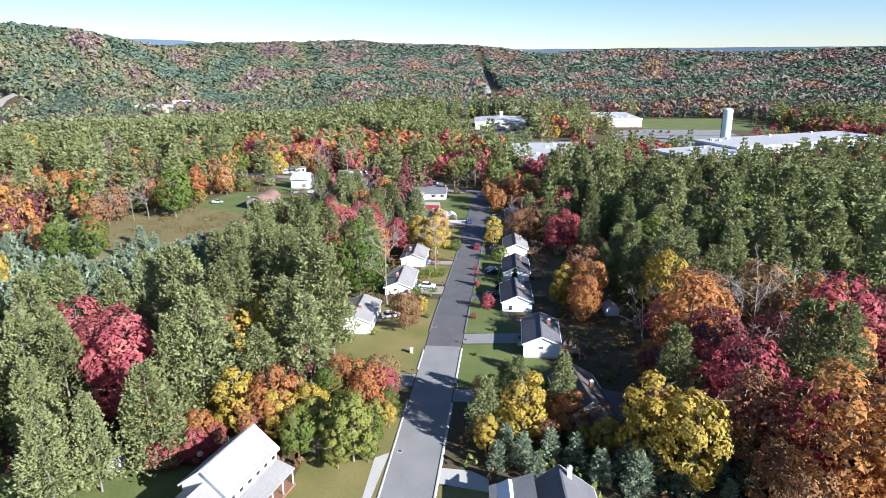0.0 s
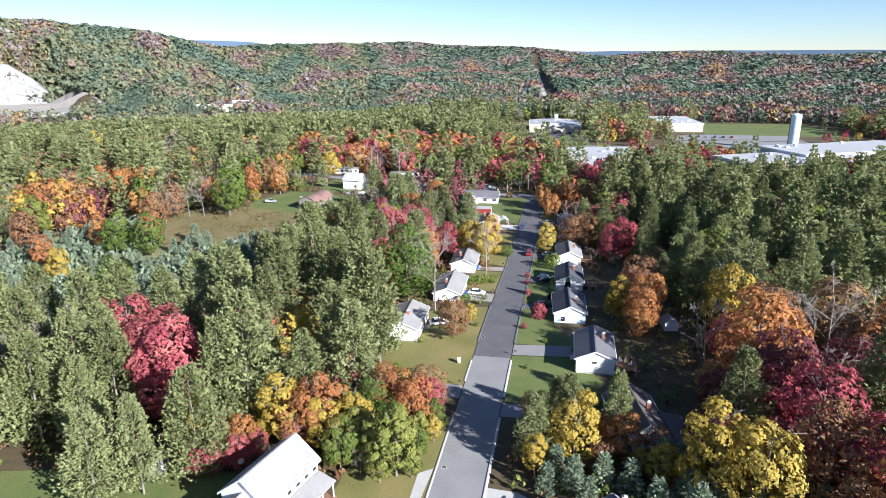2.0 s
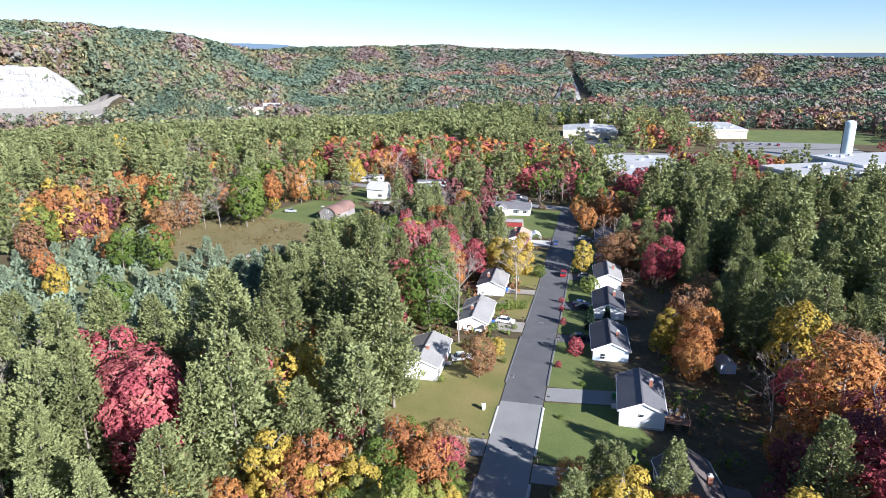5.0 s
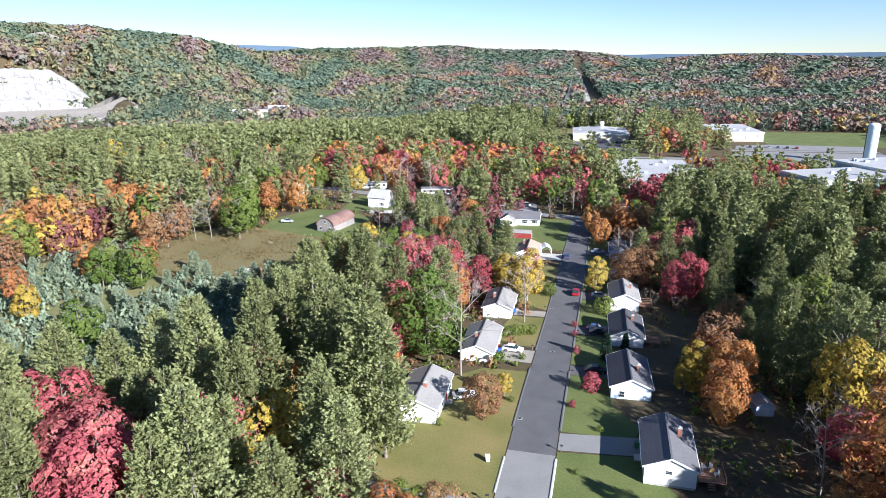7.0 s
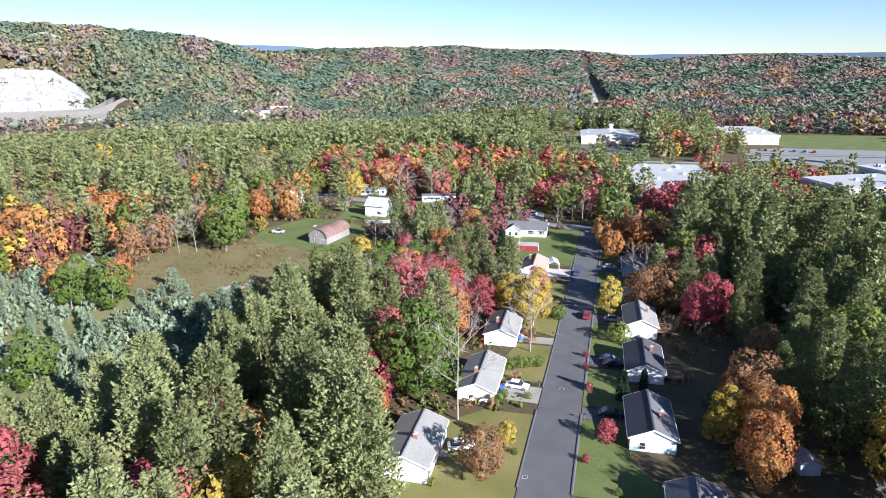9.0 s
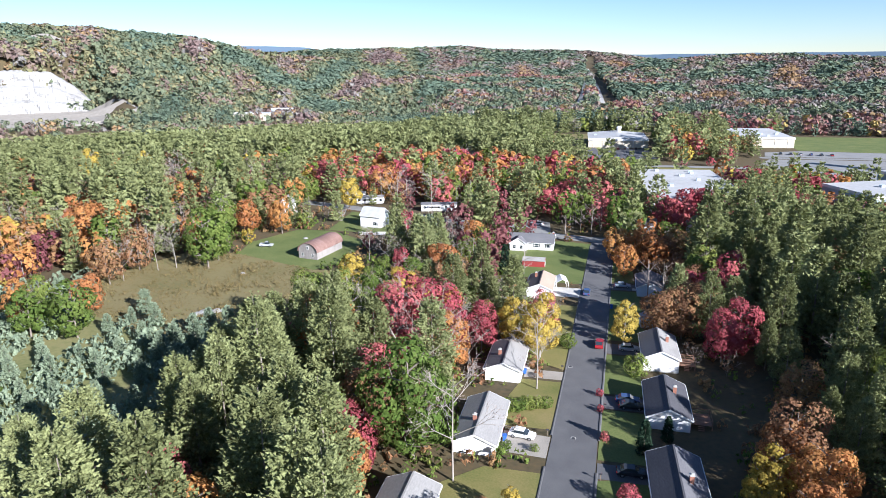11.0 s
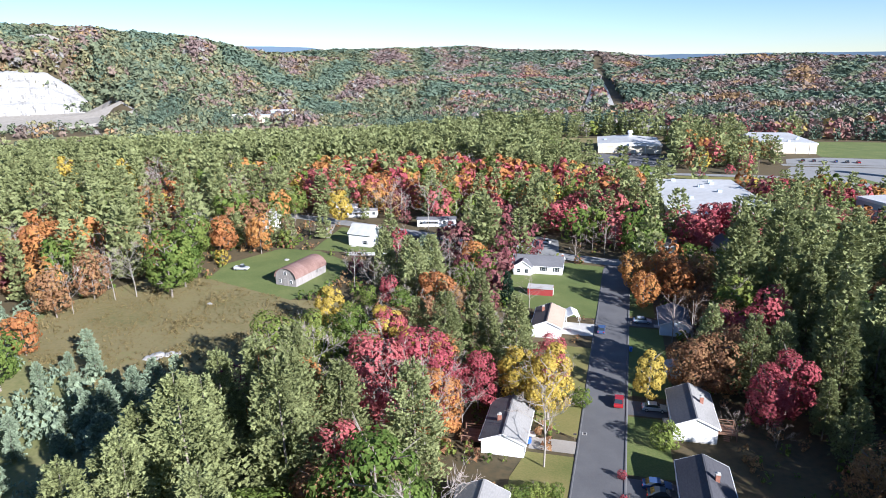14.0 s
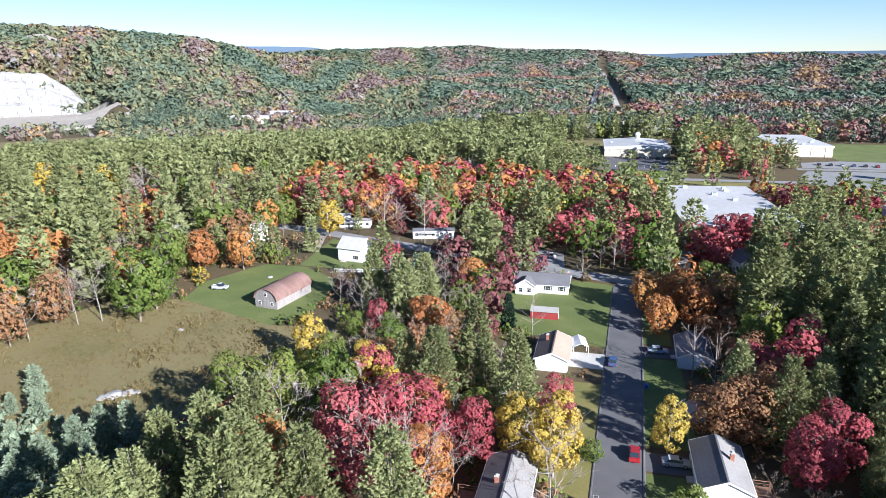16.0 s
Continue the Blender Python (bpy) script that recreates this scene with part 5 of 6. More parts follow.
YELLOW = [(-40.9, 118.5, 16.6), (-43.9, 103.4, 7.0), (-36.3, 99.6, 12.4), (-49.6, 94.2, 11.0), (9.1, 100.6, 12.4), (27.3, 94.2, 16.6), (32.1, 90.0, 16.6), (19.8, 160.6, 7.9), (42.0, 148.2, 19.3), (-12.6, 103.4, 5.0), (-67.1, 233.9, 12.4), (-48.9, 221.8, 13.8), (-41.7, 214.8, 13.8), (-19.8, 211.8, 13.8), (-14.0, 209.5, 15.2), (-255.8, 357.9, 20.7), (-231.2, 366.8, 19.3), (-106.2, 332.0, 15.2), (3.9, 220.6, 11.0)]
GREEN = [(-29.5, 163.6, 22.1), (-21.9, 102.3, 7.0), (-18.4, 110.2, 7.0), (-14.3, 98.4, 6.0), (-131.5, 276.4, 17.9), (-64.5, 203.1, 16.6), (-58.6, 206.3, 16.6), (-53.9, 215.7, 15.2), (-118.5, 245.9, 19.3), (-174.9, 348.4, 17.9), (-129.0, 341.3, 13.8), (-63.0, 249.0, 7.0), (-55.4, 252.1, 7.0)]
YGREEN = [(-16.5, 93.9, 12.4), (-14.2, 93.8, 6.0), (-21.6, 96.5, 7.0)]
RUSSET = [(-15.8, 148.7, 7.0), (41.4, 94.4, 16.6), (21.7, 103.1, 6.0), (17.0, 226.5, 14.0), (13.0, 225.4, 12.5), (41.7, 286.4, 12.4), (-68.6, 272.3, 7.0)]
BARE = [(-22.0, 159.0, 19.3), (-13.1, 194.0, 16.6), (34.3, 132.5, 15.6), (-21.7, 93.3, 5.0), (55.3, 132.7, 19.3), (63.3, 137.8, 16.6), (-53.7, 197.3, 17.9), (-32.1, 191.4, 19.3), (-128.4, 244.2, 15.2), (-210.3, 365.4, 19.3), (-165.2, 358.3, 15.2), (-156.9, 360.0, 15.2), (-83.9, 329.3, 19.3), (-70.1, 332.2, 19.3), (-42.9, 204.7, 16.6), (-64.3, 257.7, 11.0), (-72.9, 264.2, 11.0)]
BUSHBARE = [(17.4, 210.5, 5.0), (24.0, 208.4, 4.5)]
BUSHRED = [(-0.1, 176.6, 1.8), (-1.1, 193.7, 1.6), (-0.9, 187.1, 1.5), (-0.3, 150.8, 1.5), (3.0, 157.9, 4.0)]
BUSHGREEN = [(6.2, 204.9, 5.0), (-11.1, 170.4, 1.5), (-11.1, 150.7, 1.2), (-8.2, 215.9, 4.0), (-17.0, 183.1, 3.0)]

RUSSET += [(-15.0, 143.0, 9.5), (26.5, 169.5, 13.5)]
RUSSET = RUSSET[1:]
BUSHGREEN += [(-15.4, 184.0, 2.6), (-13.8, 185.0, 2.8), (-12.2, 185.8, 2.6), (-10.6, 186.4, 2.4), (-16.2, 168.2, 2.2), (-15.6, 170.0, 1.8), (-21.9, 140.0, 1.6), (4.5, 143.5, 1.2), (0.9, 131.0, 1.0)]
ORANGE += [(-170.2, 256.5, 17.0), (-138.2, 196.9, 11.0), (-125.9, 206.0, 11.0), (-140.1, 173.9, 11.0)]
YELLOW += [(-185.0, 241.4, 15.0), (-209.1, 253.9, 15.0), (-126.1, 163.1, 11.0)]
GREEN += [(-131.7, 197.2, 13.0), (-166.8, 203.4, 15.0), (-120.2, 254.2, 17.0)]
RUSSET += [(-138.2, 239.9, 14.0), (-137.4, 226.3, 13.0)]
BARE += [(-80.5, 100.0, 17.0), (-83.5, 97.0, 15.0), (-78.0, 104.0, 16.0), (-38.5, 193.0, 15.0), (-34.0, 190.0, 15.0), (-135.2, 229.3, 14.0), (-132.4, 240.8, 13.0)]
YGREEN += [(-18.5, 92.0, 8.0), (-20.5, 95.0, 9.0), (-16.0, 98.0, 7.0), (-23.0, 97.5, 9.0), (-15.0, 102.0, 6.5)]
GREEN += [(-19.0, 101.5, 8.0), (-13.2, 106.5, 6.0), (-25.5, 103.0, 8.5)]
ORANGE += [(-28.5, 104.5, 9.0), (-33.5, 99.0, 9.5)]
RED += [(-55.5, 102.0, 18.5), (-42.6, 197.0, 19.0), (-35.3, 202.7, 19.0), (-46.0, 89.5, 5.5), (-43.0, 90.5, 5.5), (-40.0, 92.0, 6.0)]
PINE = [p for p in PINE if math.hypot(p[0] + 55, p[1] - 96) > 9 and math.hypot(p[0] + 41, p[1] - 192) > 8]
ORANGE += [(-36.5, 211.0, 14.0), (-31.5, 197.5, 14.0), (27.5, 160.0, 13.0), (25.0, 152.5, 11.5)]
YELLOW += [(-24.9, 99.7, 10.5), (-28.4, 97.6, 10.0), (21.5, 161.5, 11.0), (-12.5, 152.0, 5.5)]


def inside(poly, x, y):
    hit = False
    for (x0, y0), (x1, y1) in zip(poly, poly[1:] + poly[:1]):
        if (y0 > y) != (y1 > y) and x < (x1 - x0) * (y - y0) / (y1 - y0) + x0:
            hit = not hit
    return hit


BOUNDS = [(min(p[0] for p in c) - 2, max(p[0] for p in c) + 2, min(p[1] for p in c) - 2, max(p[1] for p in c) + 2, c) for c in CLEAR]


def blocked(x, y):
    if road_x(y) - 3 < x < road_x(y) + W + 3 and y < 316:
        return True
    if -160 < x < 6 and abs(y - np.interp(x, [-165, -119, -70, -35, 6], [352, 341, 325, 320, 313])) < 6:
        return True
    if 900 < y < 2900:
        west, east = np.interp(y, [1000, 2080, 2700], [-37, -60, -80]), np.interp(y, [1000, 2080, 2700], [-7, -43, -66])
        if -9 < x - west < 9 or -6 < x - east < 24:
            return True
    return any(x0 < x < x1 and y0 < y < y1 and inside(c, x, y) for x0, x1, y0, y1, c in BOUNDS)


KINDS = dict(pine=PINE, red=RED, maroon=MAROON, orange=ORANGE, yellow=YELLOW, green=GREEN, ygreen=YGREEN, russet=RUSSET, bare=BARE)
TALLEST = dict(pine=(18, 25), red=(11, 16), maroon=(9, 14), orange=(11, 16), yellow=(9, 14), green=(11, 17), ygreen=(8, 12), russet=(9, 15), bare=(10, 15), young_pine=(4, 7))
# Where the near woods grow: outline, shares of each kind, spacing, scale of height, most of them.
WOODS = [
    ([(-36, 104), (-50, 94), (-76, 88), (-104, 86), (-104, 116), (-70, 126), (-61, 150), (-61, 184), (-54, 200), (-29, 196), (-29, 158), (-36, 140)], dict(pine=0.6, red=0.07, maroon=0.04, orange=0.05, yellow=0.06, green=0.09, russet=0.03), 5.6, 1.0),
    ([(-56, 200), (-66, 210), (-60, 240), (-66, 268), (-60, 296), (-38, 290), (-36, 262), (-26, 244), (-26, 196)], dict(red=0.13, orange=0.09, pine=0.13, bare=0.26, green=0.17, russet=0.08, maroon=0.08, yellow=0.06), 5.4, 0.72),
    ([(-53, 91), (-40, 96), (-24, 93), (-15, 94), (-14, 114), (-36, 114)], dict(yellow=0.2, orange=0.2, green=0.15, ygreen=0.15, russet=0.2, red=0.1), 2.5, 0.66),
    ([(28, 98), (40, 80), (110, 80), (110, 150), (36, 150), (33, 128), (28, 118)], dict(pine=0.06, red=0.14, maroon=0.24, orange=0.16, russet=0.24, bare=0.16), 5.6, 1.1),
    ([(37, 150), (105, 150), (105, 300), (50, 296), (36, 290), (31, 240), (32, 185)], dict(ygreen=0.05, green=0.16, pine=0.56, russet=0.07, red=0.06, bare=0.05, maroon=0.05), 7.0, 1.05),
    ([(15, 222), (30, 222), (32, 300), (14, 298), (15, 268)], dict(pine=0.2, russet=0.3, red=0.15, green=0.2, orange=0.15), 5.5, 0.8),
    ([(-165, 205), (-160, 120), (-100, 118), (-70, 128), (-62, 150), (-63, 184), (-80, 196), (-128, 206), (-147, 232)], dict(young_pine=0.86, russet=0.05, green=0.09), 6.0, 0.85),
    ([(2.5, 97), (22, 97), (22, 104), (14, 108), (3, 110)], dict(pine=0.32, yellow=0.2, orange=0.16, russet=0.14, green=0.18), 2.8, 0.55),
    ([(2, 96), (26, 97), (24, 88), (50, 84), (52, 96), (14, 102), (3, 106)], dict(young_pine=1.0), 2.6, 1.15),
]
taken = {}


def free_spot(x, y, gap):
    gx, gy = int(x // 8), int(y // 8)
    for i in (-1, 0, 1):
        for j in (-1, 0, 1):
            for px, py, pg in taken.get((gx + i, gy + j), ()):
                if (px - x) ** 2 + (py - y) ** 2 < (0.5 * (gap + pg)) ** 2:
                    return False
    return True


def take(x, y, gap):
    taken.setdefault((int(x // 8), int(y // 8)), []).append((x, y, gap))


SMALL = dict(young_pine=list(YPINE))
for k, rows in {**KINDS, "young_pine": YPINE}.items():
    for x, y, h in rows:
        take(x, y, min(8.5, 1.5 + h * (0.28 if k in ('pine', 'young_pine') else 0.3)))
rows_of = {k: [p for p in v if not any(inside(c, p[0], p[1]) for c in WALLED) and not road_x(p[1]) - 1 < p[0] < road_x(p[1]) + W + 1] for k, v in {**KINDS, **SMALL}.items()}
wood = random.Random(3)
for poly, shares, gap, scale in WOODS:
    xs, ys = [p[0] for p in poly], [p[1] for p in poly]
    for _ in range(int((max(xs) - min(xs)) * (max(ys) - min(ys)) / gap**2 * 7)):
        x, y = wood.uniform(min(xs), max(xs)), wood.uniform(min(ys), max(ys))
        if math.hypot(x + 55, y - 96) < 9 or math.hypot(x + 40, y - 191) < 9 or not inside(poly, x, y) or (blocked(x, y) and poly[0][0] != -165 and gap > 3.3) or any(inside(c, x, y) for c in WALLED) or road_x(y) - 2.5 < x < road_x(y) + W + 1.5 or not free_spot(x, y, gap):
            continue
        v = noise.noise(Vector((x / 22, y / 22, 5.0))) * 0.55 + 0.5 + wood.uniform(-0.3, 0.3)
        v = min(0.999, max(0, v))
        acc = 0
        for kind, share in shares.items():
            acc += share
            if v < acc:
                break
        if len(rows_of[kind]) >= 245:
            kind = "green" if len(rows_of["green"]) < 290 else "russet"
        lo, hi = TALLEST[kind]
        low_edge = min(1.0, 0.62 + (x - 28) / 45) if x > 28 else 1.0
        rows_of[kind].append((x, y, wood.uniform(lo, hi) * scale * low_edge * (wood.uniform(0.72, 1.12) if x > 28 else 1.0)))
        take(x, y, gap)

COARSE = dict(leaves=1300, size=0.40)


def woods_of(make, seeds, rows, group):
    """Trees of one kind: finely leaved ones beside the path, coarser ones farther on."""
    near = [p for p in rows if p[1] < 228 and -100 < p[0] < 60]
    rest = [p for p in rows if p not in near]
    if near:
        plant([make(s, {}) for s in seeds], near, group)
    if rest:
        plant([make(s, COARSE) for s in seeds], rest, group)


PINE_WIDTH = {11: 0.25, 12: 0.22, 13: 0.27, 14: 0.24}
woods_of(lambda s, k: make_pine(s, label="tall green white pine in the woods", spread=PINE_WIDTH[s], **(dict(tufts=22, size=0.8) if k else {})), (11, 12, 13, 14), rows_of["pine"], "white pines")
plant([make_pine(s, "young_pine", 7.0, "young_pine_tree", label="bushy young blue green pine", spread=0.33, low=0.02, levels=12, size=0.34, whorl=7, tufts=20) for s in (21, 22, 23)], rows_of["young_pine"], "young pines")
plant([make_pine(31, "spruce", 8.0, "spruce_tree", "dark green conical spruce in a yard", 0.22, 0.04, 18, 0.34, 8, 14)], SPRUCE, "yard spruces")
woods_of(lambda s, k: make_round(s, "red", label="crimson maple in full autumn colour", **k), (41, 42, 43), rows_of["red"], "red maples")
woods_of(lambda s, k: make_round(s, "maroon", label="dull maroon maple thinning of leaves", **k), (44, 45), rows_of["maroon"], "maroon maples")
woods_of(lambda s, k: make_round(s, "orange", label="orange maple in autumn colour", **k), (46, 47, 48), rows_of["orange"], "orange maples")
woods_of(lambda s, k: make_round(s, "yellow", name="birch_tree", label="golden yellow birch in autumn colour", spread=0.28, bark=PALE_BARK, **k), (51, 52, 53), rows_of["yellow"], "yellow birches")
woods_of(lambda s, k: make_round(s, "green", name="oak_tree", label="green broadleaf tree turning yellow", **k), (54, 55, 56), rows_of["green"], "green oaks")
plant([make_round(57, "ygreen", name="oak_tree", label="yellow green broadleaf tree by the street", spread=0.24)], rows_of["ygreen"], "yellow green trees")
woods_of(lambda s, k: make_round(s, "russet", name="oak_tree", label="russet brown oak in autumn leaf", spread=0.36, **k), (58, 59), rows_of["russet"], "russet oaks")
plant([make_bare(s, label="bare grey tree without leaves") for s in (61, 62, 63)], rows_of["bare"], "bare trees")
plant([make_bare(64, 5.0, "bare_shrub", "round bare shrub in a back yard", 0.5, 0.1, BARK, "shrub", 700)], BUSHBARE, "bare shrubs")
plant([make_round(65, "red", 2.0, "shrub", "clipped crimson shrub by the street", 0.45, 0.05, 900, 0.075, BARK, "shrub")], BUSHRED, "red shrubs")
plant([make_round(66, "green", 3.0, "shrub", "rounded green shrub beside a house", 0.5, 0.04, 1100, 0.11, BARK, "shrub")], BUSHGREEN, "green shrubs")


# ---- brush in the wet meadow, as things too many to count ----
def joined(name, template, places, material, label, category):
    """Copies of a small template (corners, faces) at rows x, y, z, scale, width, joined in one mesh."""
    P = np.asarray(places, float)
    parts = template if isinstance(template, list) else [template]
    verts, faces, tones, base = [], [], [], 0
    for k, (v, f) in enumerate(parts):
        Q = P[k :: len(parts)]
        n, a = len(Q), rng.uniform(0, 2 * math.pi, len(Q))
        c, s = np.cos(a)[:, None], np.sin(a)[:, None]
        sc, wd = Q[:, 3:4], Q[:, 4:5]
        out = np.stack([(c * v[None, :, 0] - s * v[None, :, 1]) * wd + Q[:, 0:1], (s * v[None, :, 0] + c * v[None, :, 1]) * wd + Q[:, 1:2], v[None, :, 2] * sc + Q[:, 2:3]], -1)
        verts.append(out.reshape(-1, 3))
        faces.append((f[None] + (base + np.arange(n) * len(v))[:, None, None]).reshape(-1, f.shape[1]))
        tones.append(np.repeat(rng.uniform(0, 1, n), len(v)))
        base += n * len(v)
    ob = new(name, mesh_from(name, np.concatenate(verts), np.concatenate(faces), {"tone": np.concatenate(tones)}))
    ob.data.materials.append(material)
    return tagged(ob, label, category, kind="stuff")


LOW = {
    "midpine": [pine_crown(k, 1.0, 11, 6, 7, 0.055, sp, 0.06, 0.65) for k, sp in ((71, 0.23), (73, 0.27), (79, 0.21))],
    "midround": [round_crown(k, 1.0, 300, 0.047, sp, 0.03, 16) for k, sp in ((72, 0.36), (77, 0.32), (78, 0.40))],
    "pine": [pine_crown(k, 1.0, 8, 5, 4, 0.085, sp, 0.1, 0.65) for k, sp in ((71, 0.23), (73, 0.27), (79, 0.21))],
    "round": [round_crown(k, 1.0, 100, 0.082, sp, 0.03, 14) for k, sp in ((72, 0.36), (77, 0.32), (78, 0.40))],
    "far": [round_crown(k, 1.0, 22, 0.215, 0.48, 0.2, 6) for k in (74, 80, 81, 84, 85)],
    "edge": [round_crown(k, 1.0, 44, 0.125, 0.40, 0.1, 9) for k in (88, 89, 90)],
    "edgepine": [pine_crown(k, 1.0, 6, 4, 2, 0.13, 0.25, 0.15, 0.65) for k in (91, 92, 93)],
    "farpine": [round_crown(k, 1.0, 22, 0.20, 0.42, 0.2, 7) for k in (75, 82, 83, 86, 87)],
    "midbare": (lambda m: (np.array([p.co[:] for p in m.vertices]), np.array([p.vertices[:] for p in m.polygons])))(stem_mesh("limbs", limbs(9, 1.0, 0.27, 0.22, 2, 0.011), 3)),
    "bare": sprays(*(lambda d: (d * np.array([0.2, 0.2, 0.25]) + np.array([0, 0, 0.55]), d + np.array([0, 0, 0.5]), np.roll(d, 1, 1)))(np.random.default_rng(5).normal(size=(190, 3)) * 0.62), 0.14, 0.007, np.random.default_rng(6)),
    "brush": round_crown(76, 1.0, 22, 0.15, 0.5, 0.0, 7),
}
rows = []
for _ in range(2600):
    x, y = wood.uniform(-165, -60), wood.uniform(110, 240)
    if inside([(-165, 205), (-160, 120), (-100, 118), (-70, 128), (-62, 150), (-63, 184), (-80, 194), (-128, 204), (-147, 232)], x, y) and noise.noise(Vector((x / 18, y / 18, 2))) > -0.25:
        h = wood.uniform(1.2, 4.2)
        rows.append((x, y, gz(x, y) - 0.1, h, h * 0.8))
joined("brush", LOW["brush"], rows, LEAF["young_pine"], "blue green willow brush in the wet meadow", "brush")
rows = []
for _ in range(6500):
    x, y = wood.uniform(-150, -60), wood.uniform(194, 262)
    if inside([(-145, 232), (-128, 206), (-104, 196), (-72, 206), (-62, 236), (-66, 254), (-86, 251), (-118, 262), (-135, 262)], x, y):
        h = wood.uniform(0.3, 0.95) * (0.8 + 0.9 * noise.noise(Vector((x / 9, y / 9, 1.0))))
        rows.append((x, y, gz(x, y), h, h))
joined("weeds", LOW["brush"], rows, foliage("dry_weeds", [(0.14, 0.12, 0.05), (0.20, 0.155, 0.072), (0.25, 0.195, 0.095), (0.18, 0.19, 0.065)], 0.2), "dry brown weeds over the meadow", "weeds")
rows = []
for _ in range(6500):
    x, y = wood.uniform(-150, 120), wood.uniform(78, 330)
    if not blocked(x, y) and not (2 < x < 18 and 120 < y < 222):
        h = wood.uniform(0.8, 3.2)
        rows.append((x, y, gz(x, y) - 0.1, h, h * 0.9))
joined("undergrowth", LOW["brush"], rows[::2], LEAF["green"], "green undergrowth between the trees", "undergrowth")
joined("undergrowth", LOW["brush"], rows[1::2], LEAF["russet"], "russet undergrowth between the trees", "undergrowth")

# ---- the woods beyond ----
near_area = lambda x, y: -104 < x < 108 and 78 < y < 300 and any(inside(w[0], x, y) for w in WOODS)


def shares_at(x, y):
    r = math.hypot(x, y - 60)
    if r > 700:
        if x < -0.28 * (y - 60):
            return (("pine", 0.26), ("green", 0.3), ("ygreen", 0.14), ("russet", 0.14), ("orange", 0.03), ("bare", 0.09), ("maroon", 0.04))
        if x > 0.1 * (y - 60) or r > 1900:
            return (("pine", 0.36), ("green", 0.16), ("bare", 0.12), ("russet", 0.19), ("maroon", 0.12), ("red", 0.03), ("orange", 0.02))
        return (("pine", 0.42), ("green", 0.15), ("russet", 0.13), ("ygreen", 0.08), ("bare", 0.12), ("orange", 0.06), ("red", 0.04))
    if 365 < y < 450 and -150 < x < 0:
        return (("pine", 0.12), ("green", 0.08), ("yellow", 0.1), ("orange", 0.22), ("red", 0.26), ("maroon", 0.08), ("bare", 0.08), ("russet", 0.06))
    if y > 430 and x < 40:
        return (("pine", 0.8), ("green", 0.08), ("russet", 0.06), ("bare", 0.06))
    if x < -100:
        return (("green", 0.1), ("pine", 0.28), ("bare", 0.22), ("russet", 0.12), ("orange", 0.12), ("yellow", 0.1), ("maroon", 0.06))
    if 4 < x < 62 and 330 < y < 365:
        return (("red", 0.5), ("maroon", 0.2), ("green", 0.12), ("pine", 0.18))
    if x < 20:
        return (("green", 0.1), ("red", 0.1), ("bare", 0.32), ("maroon", 0.12), ("pine", 0.2), ("orange", 0.08), ("russet", 0.08))
    if y < 340:
        return (("pine", 0.62), ("green", 0.16), ("red", 0.08), ("maroon", 0.08), ("yellow", 0.06))
    return (("pine", 0.42), ("red", 0.12), ("maroon", 0.1), ("orange", 0.07), ("yellow", 0.08), ("green", 0.1), ("russet", 0.11))


GROVE = [(34, 512), (60, 500), (92, 520), (98, 560), (90, 640), (60, 650), (36, 600)]
far_rows, mid_rows = {}, {}
r = 70.0
while r < 3250:
    step = (6.9 if r < 440 else 8.6) if r < 620 else max(8.4, r / 150)
    da = step / r
    lo, hi = -0.92, 0.80
    for k in range(int((hi - lo) / da)):
        a = lo + (k + wood.uniform(0, 1)) * da
        rr = r + wood.uniform(-0.9, 0.9) * step
        x, y = rr * math.sin(a), 60 + rr * math.cos(a)
        deg = math.degrees(a)
        if y < 240 and -60 < x < 50:
            continue
        if (deg < -31 and r > 1640) or (deg > 4 and r > 2150):
            continue
        if -56 < deg < -39.5 and (deg < -41.3 and 1070 < r < (1136 if deg < -43.9 else 1112) or 690 < r < 960 and wood.random() < 0.8):
            continue
        if -33 < deg < -26.5 and 690 < r < 900 and wood.random() < 0.7:
            continue
        if blocked(x, y) or near_area(x, y) or (r < 620 and not free_spot(x, y, 5.4)):
            continue
        if 2 < x < 30 and 96 < y < 222 or (-36 < x < 2 and 95 < y < 262):
            continue
        if inside([(-165, 205), (-160, 120), (-100, 118), (-70, 128), (-62, 150), (-63, 184), (-80, 194), (-128, 204), (-147, 232)], x, y):
            continue
        cl = 26 if r < 700 else 26 + r / 30
        v = min(0.999, max(0, noise.noise(Vector((x / cl, y / cl, 9.0))) * (0.6 if r < 620 else 0.95) + 0.5 + wood.uniform(-0.34, 0.34) * (1 if r < 620 else 0.6)))
        acc = 0
        for kind, share in shares_at(x, y):
            acc += share
            if v < acc:
                break
        lo_, hi_ = TALLEST[kind]
        h = wood.uniform(lo_, hi_)
        if 60 < x < 240 and 300 < y < 640:
            h *= 0.75
        if -130 < x < -52 and 252 < y < 346:
            if wood.random() < 0.4:
                continue
            h *= 0.58
        if -45 < x < 245 and 440 < y < 660:
            if inside(GROVE, x, y):
                h *= 1.1
            elif x > -22 and wood.random() < 0.85:
                continue
            else:
                h *= 0.7
        if r > 620:
            h = wood.uniform(10, 16)
            grow = max(0.95, step / 9.0)
            far_rows.setdefault(kind, []).append((x, y, gz(x, y) - 1.0, h * (0.75 + 0.25 * grow), h * grow * (1.25 if kind == "pine" else 1.0)))
        else:
            mid_rows.setdefault(kind, []).append((x, y, gz(x, y) - 0.3, h, h * wood.uniform(0.85, 1.15)))
    r += step

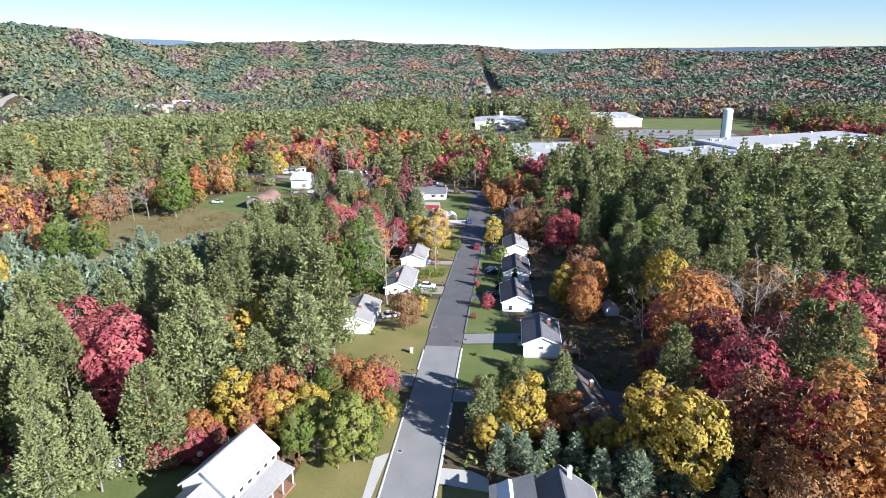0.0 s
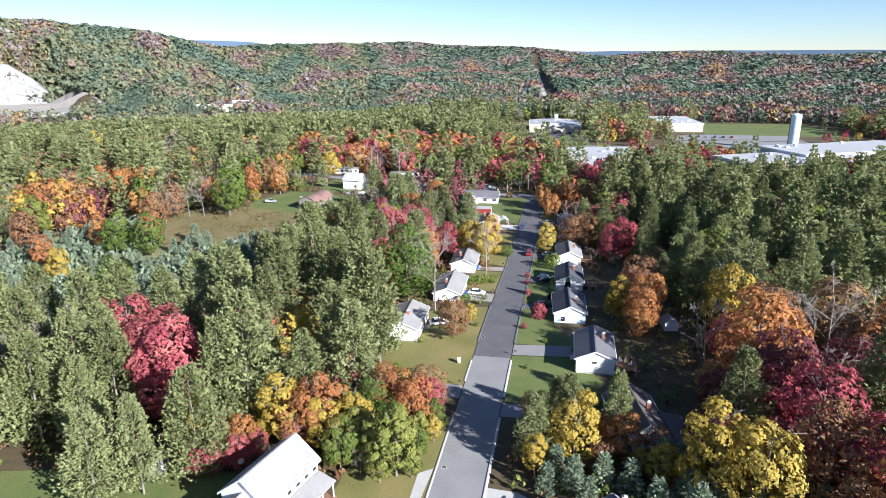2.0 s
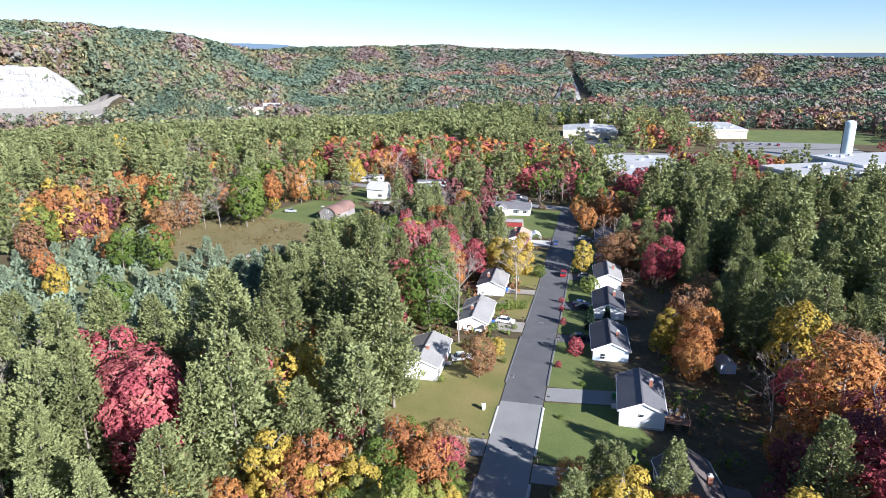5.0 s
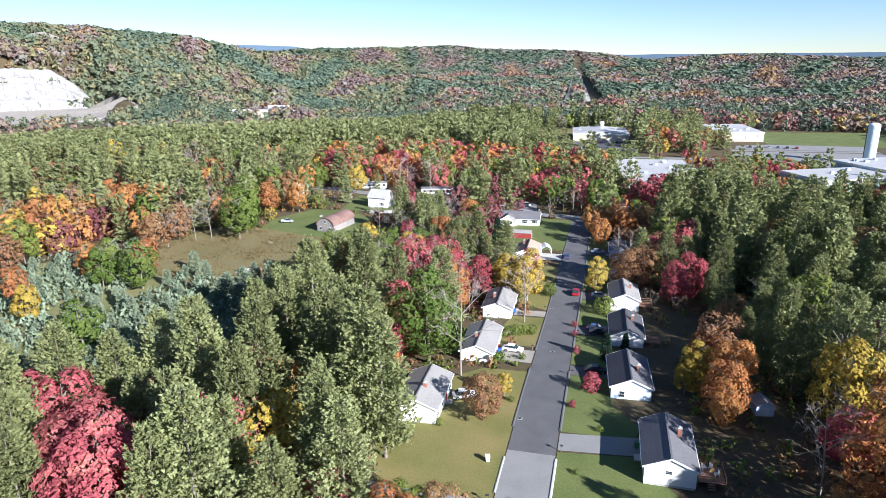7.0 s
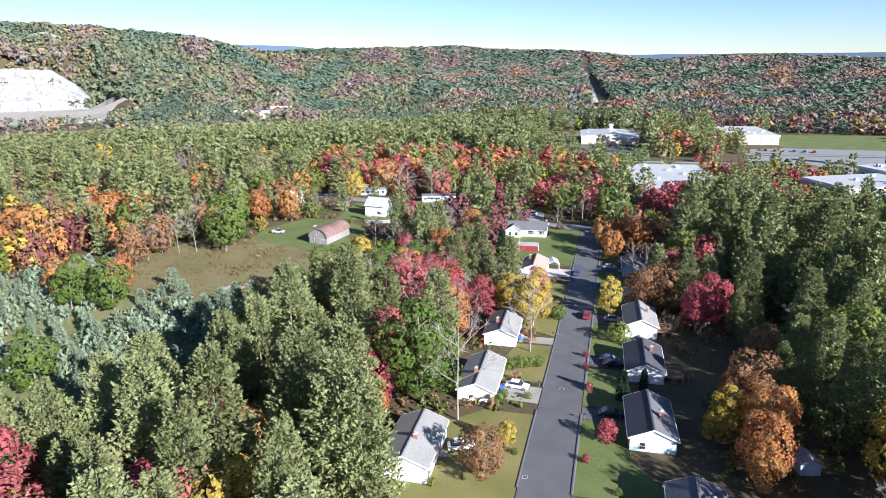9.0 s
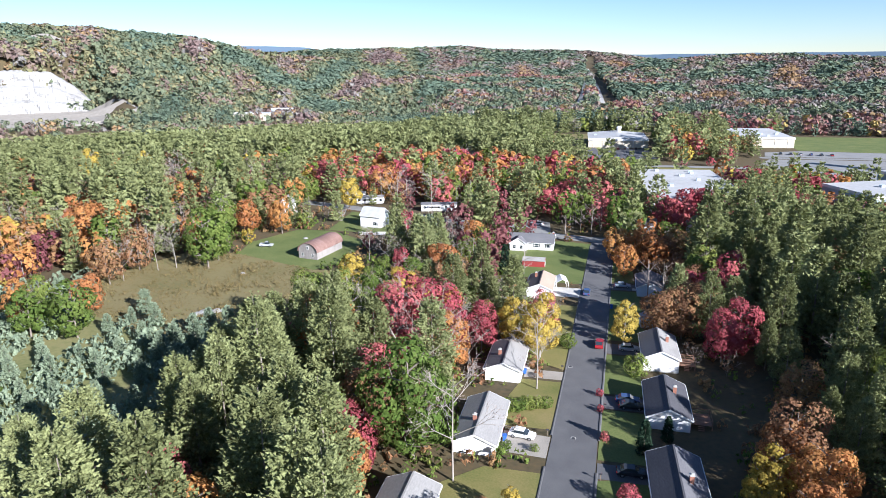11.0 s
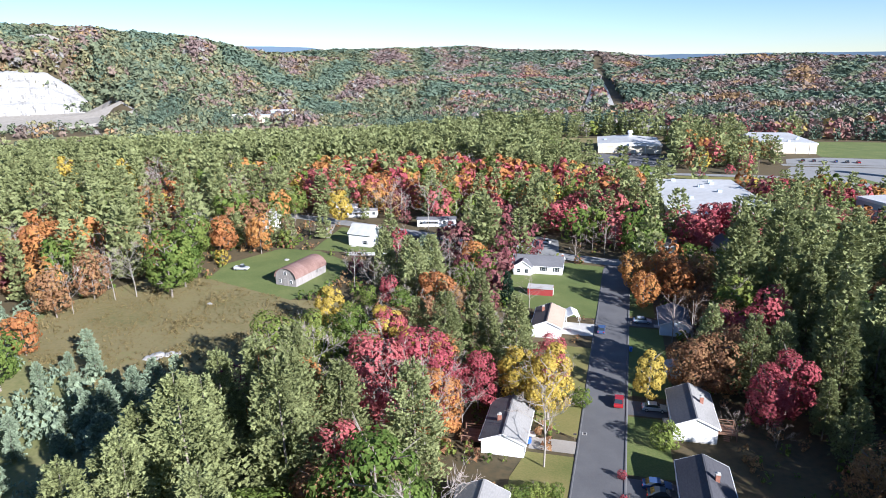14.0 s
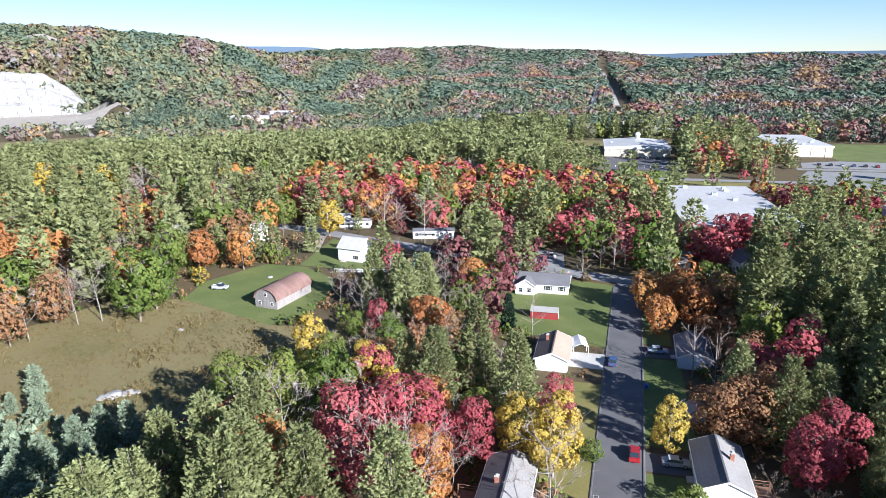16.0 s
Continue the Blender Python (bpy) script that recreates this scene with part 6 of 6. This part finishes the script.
WORDS = dict(pine="dark green pines", red="crimson maples", maroon="maroon maples", orange="orange maples", yellow="yellow birches", green="green oaks", ygreen="yellow green trees", russet="russet oaks", bare="bare grey trees")
for kind, rows in mid_rows.items():
    mat = LEAF["twig" if kind == "bare" else kind]
    shape = kind if kind in ("pine", "bare") else "round"
    close = [p for p in rows if p[1] < 385]
    if close:
        joined("woods", LOW["mid" + shape], close, mat, WORDS[kind] + " in the woods beside the houses", "woods")
    beyond = [p for p in rows if p[1] >= 385]
    if beyond:
        joined("woods", LOW[shape], beyond, mat, WORDS[kind] + " in the woods beyond the houses", "woods")
    if kind in ("bare", "yellow", "orange"):
        joined("trunks", (lambda m: (np.array([p.co[:] for p in m.vertices]), np.array([p.vertices[:] for p in m.polygons])))(stem_mesh("trunks", limbs(5, 1.0, 0.25, 0.25, 1, 0.012)[:12], 3)), rows, PALE_BARK, "pale trunks of the " + WORDS[kind], "woods")
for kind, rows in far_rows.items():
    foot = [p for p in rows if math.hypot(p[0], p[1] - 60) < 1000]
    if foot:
        joined("far_woods", LOW["edgepine" if kind == "pine" else "edge"], foot, HAZED_LEAF[kind], WORDS[kind] + " in the valley before the hills", "woods")
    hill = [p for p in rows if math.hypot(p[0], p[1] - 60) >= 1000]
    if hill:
        joined("far_woods", LOW["farpine" if kind == "pine" else "far"], hill, HAZED_LEAF[kind], WORDS[kind] + " on the distant hills", "woods")

# ridges on the horizon; the haze before them is painted as their blue
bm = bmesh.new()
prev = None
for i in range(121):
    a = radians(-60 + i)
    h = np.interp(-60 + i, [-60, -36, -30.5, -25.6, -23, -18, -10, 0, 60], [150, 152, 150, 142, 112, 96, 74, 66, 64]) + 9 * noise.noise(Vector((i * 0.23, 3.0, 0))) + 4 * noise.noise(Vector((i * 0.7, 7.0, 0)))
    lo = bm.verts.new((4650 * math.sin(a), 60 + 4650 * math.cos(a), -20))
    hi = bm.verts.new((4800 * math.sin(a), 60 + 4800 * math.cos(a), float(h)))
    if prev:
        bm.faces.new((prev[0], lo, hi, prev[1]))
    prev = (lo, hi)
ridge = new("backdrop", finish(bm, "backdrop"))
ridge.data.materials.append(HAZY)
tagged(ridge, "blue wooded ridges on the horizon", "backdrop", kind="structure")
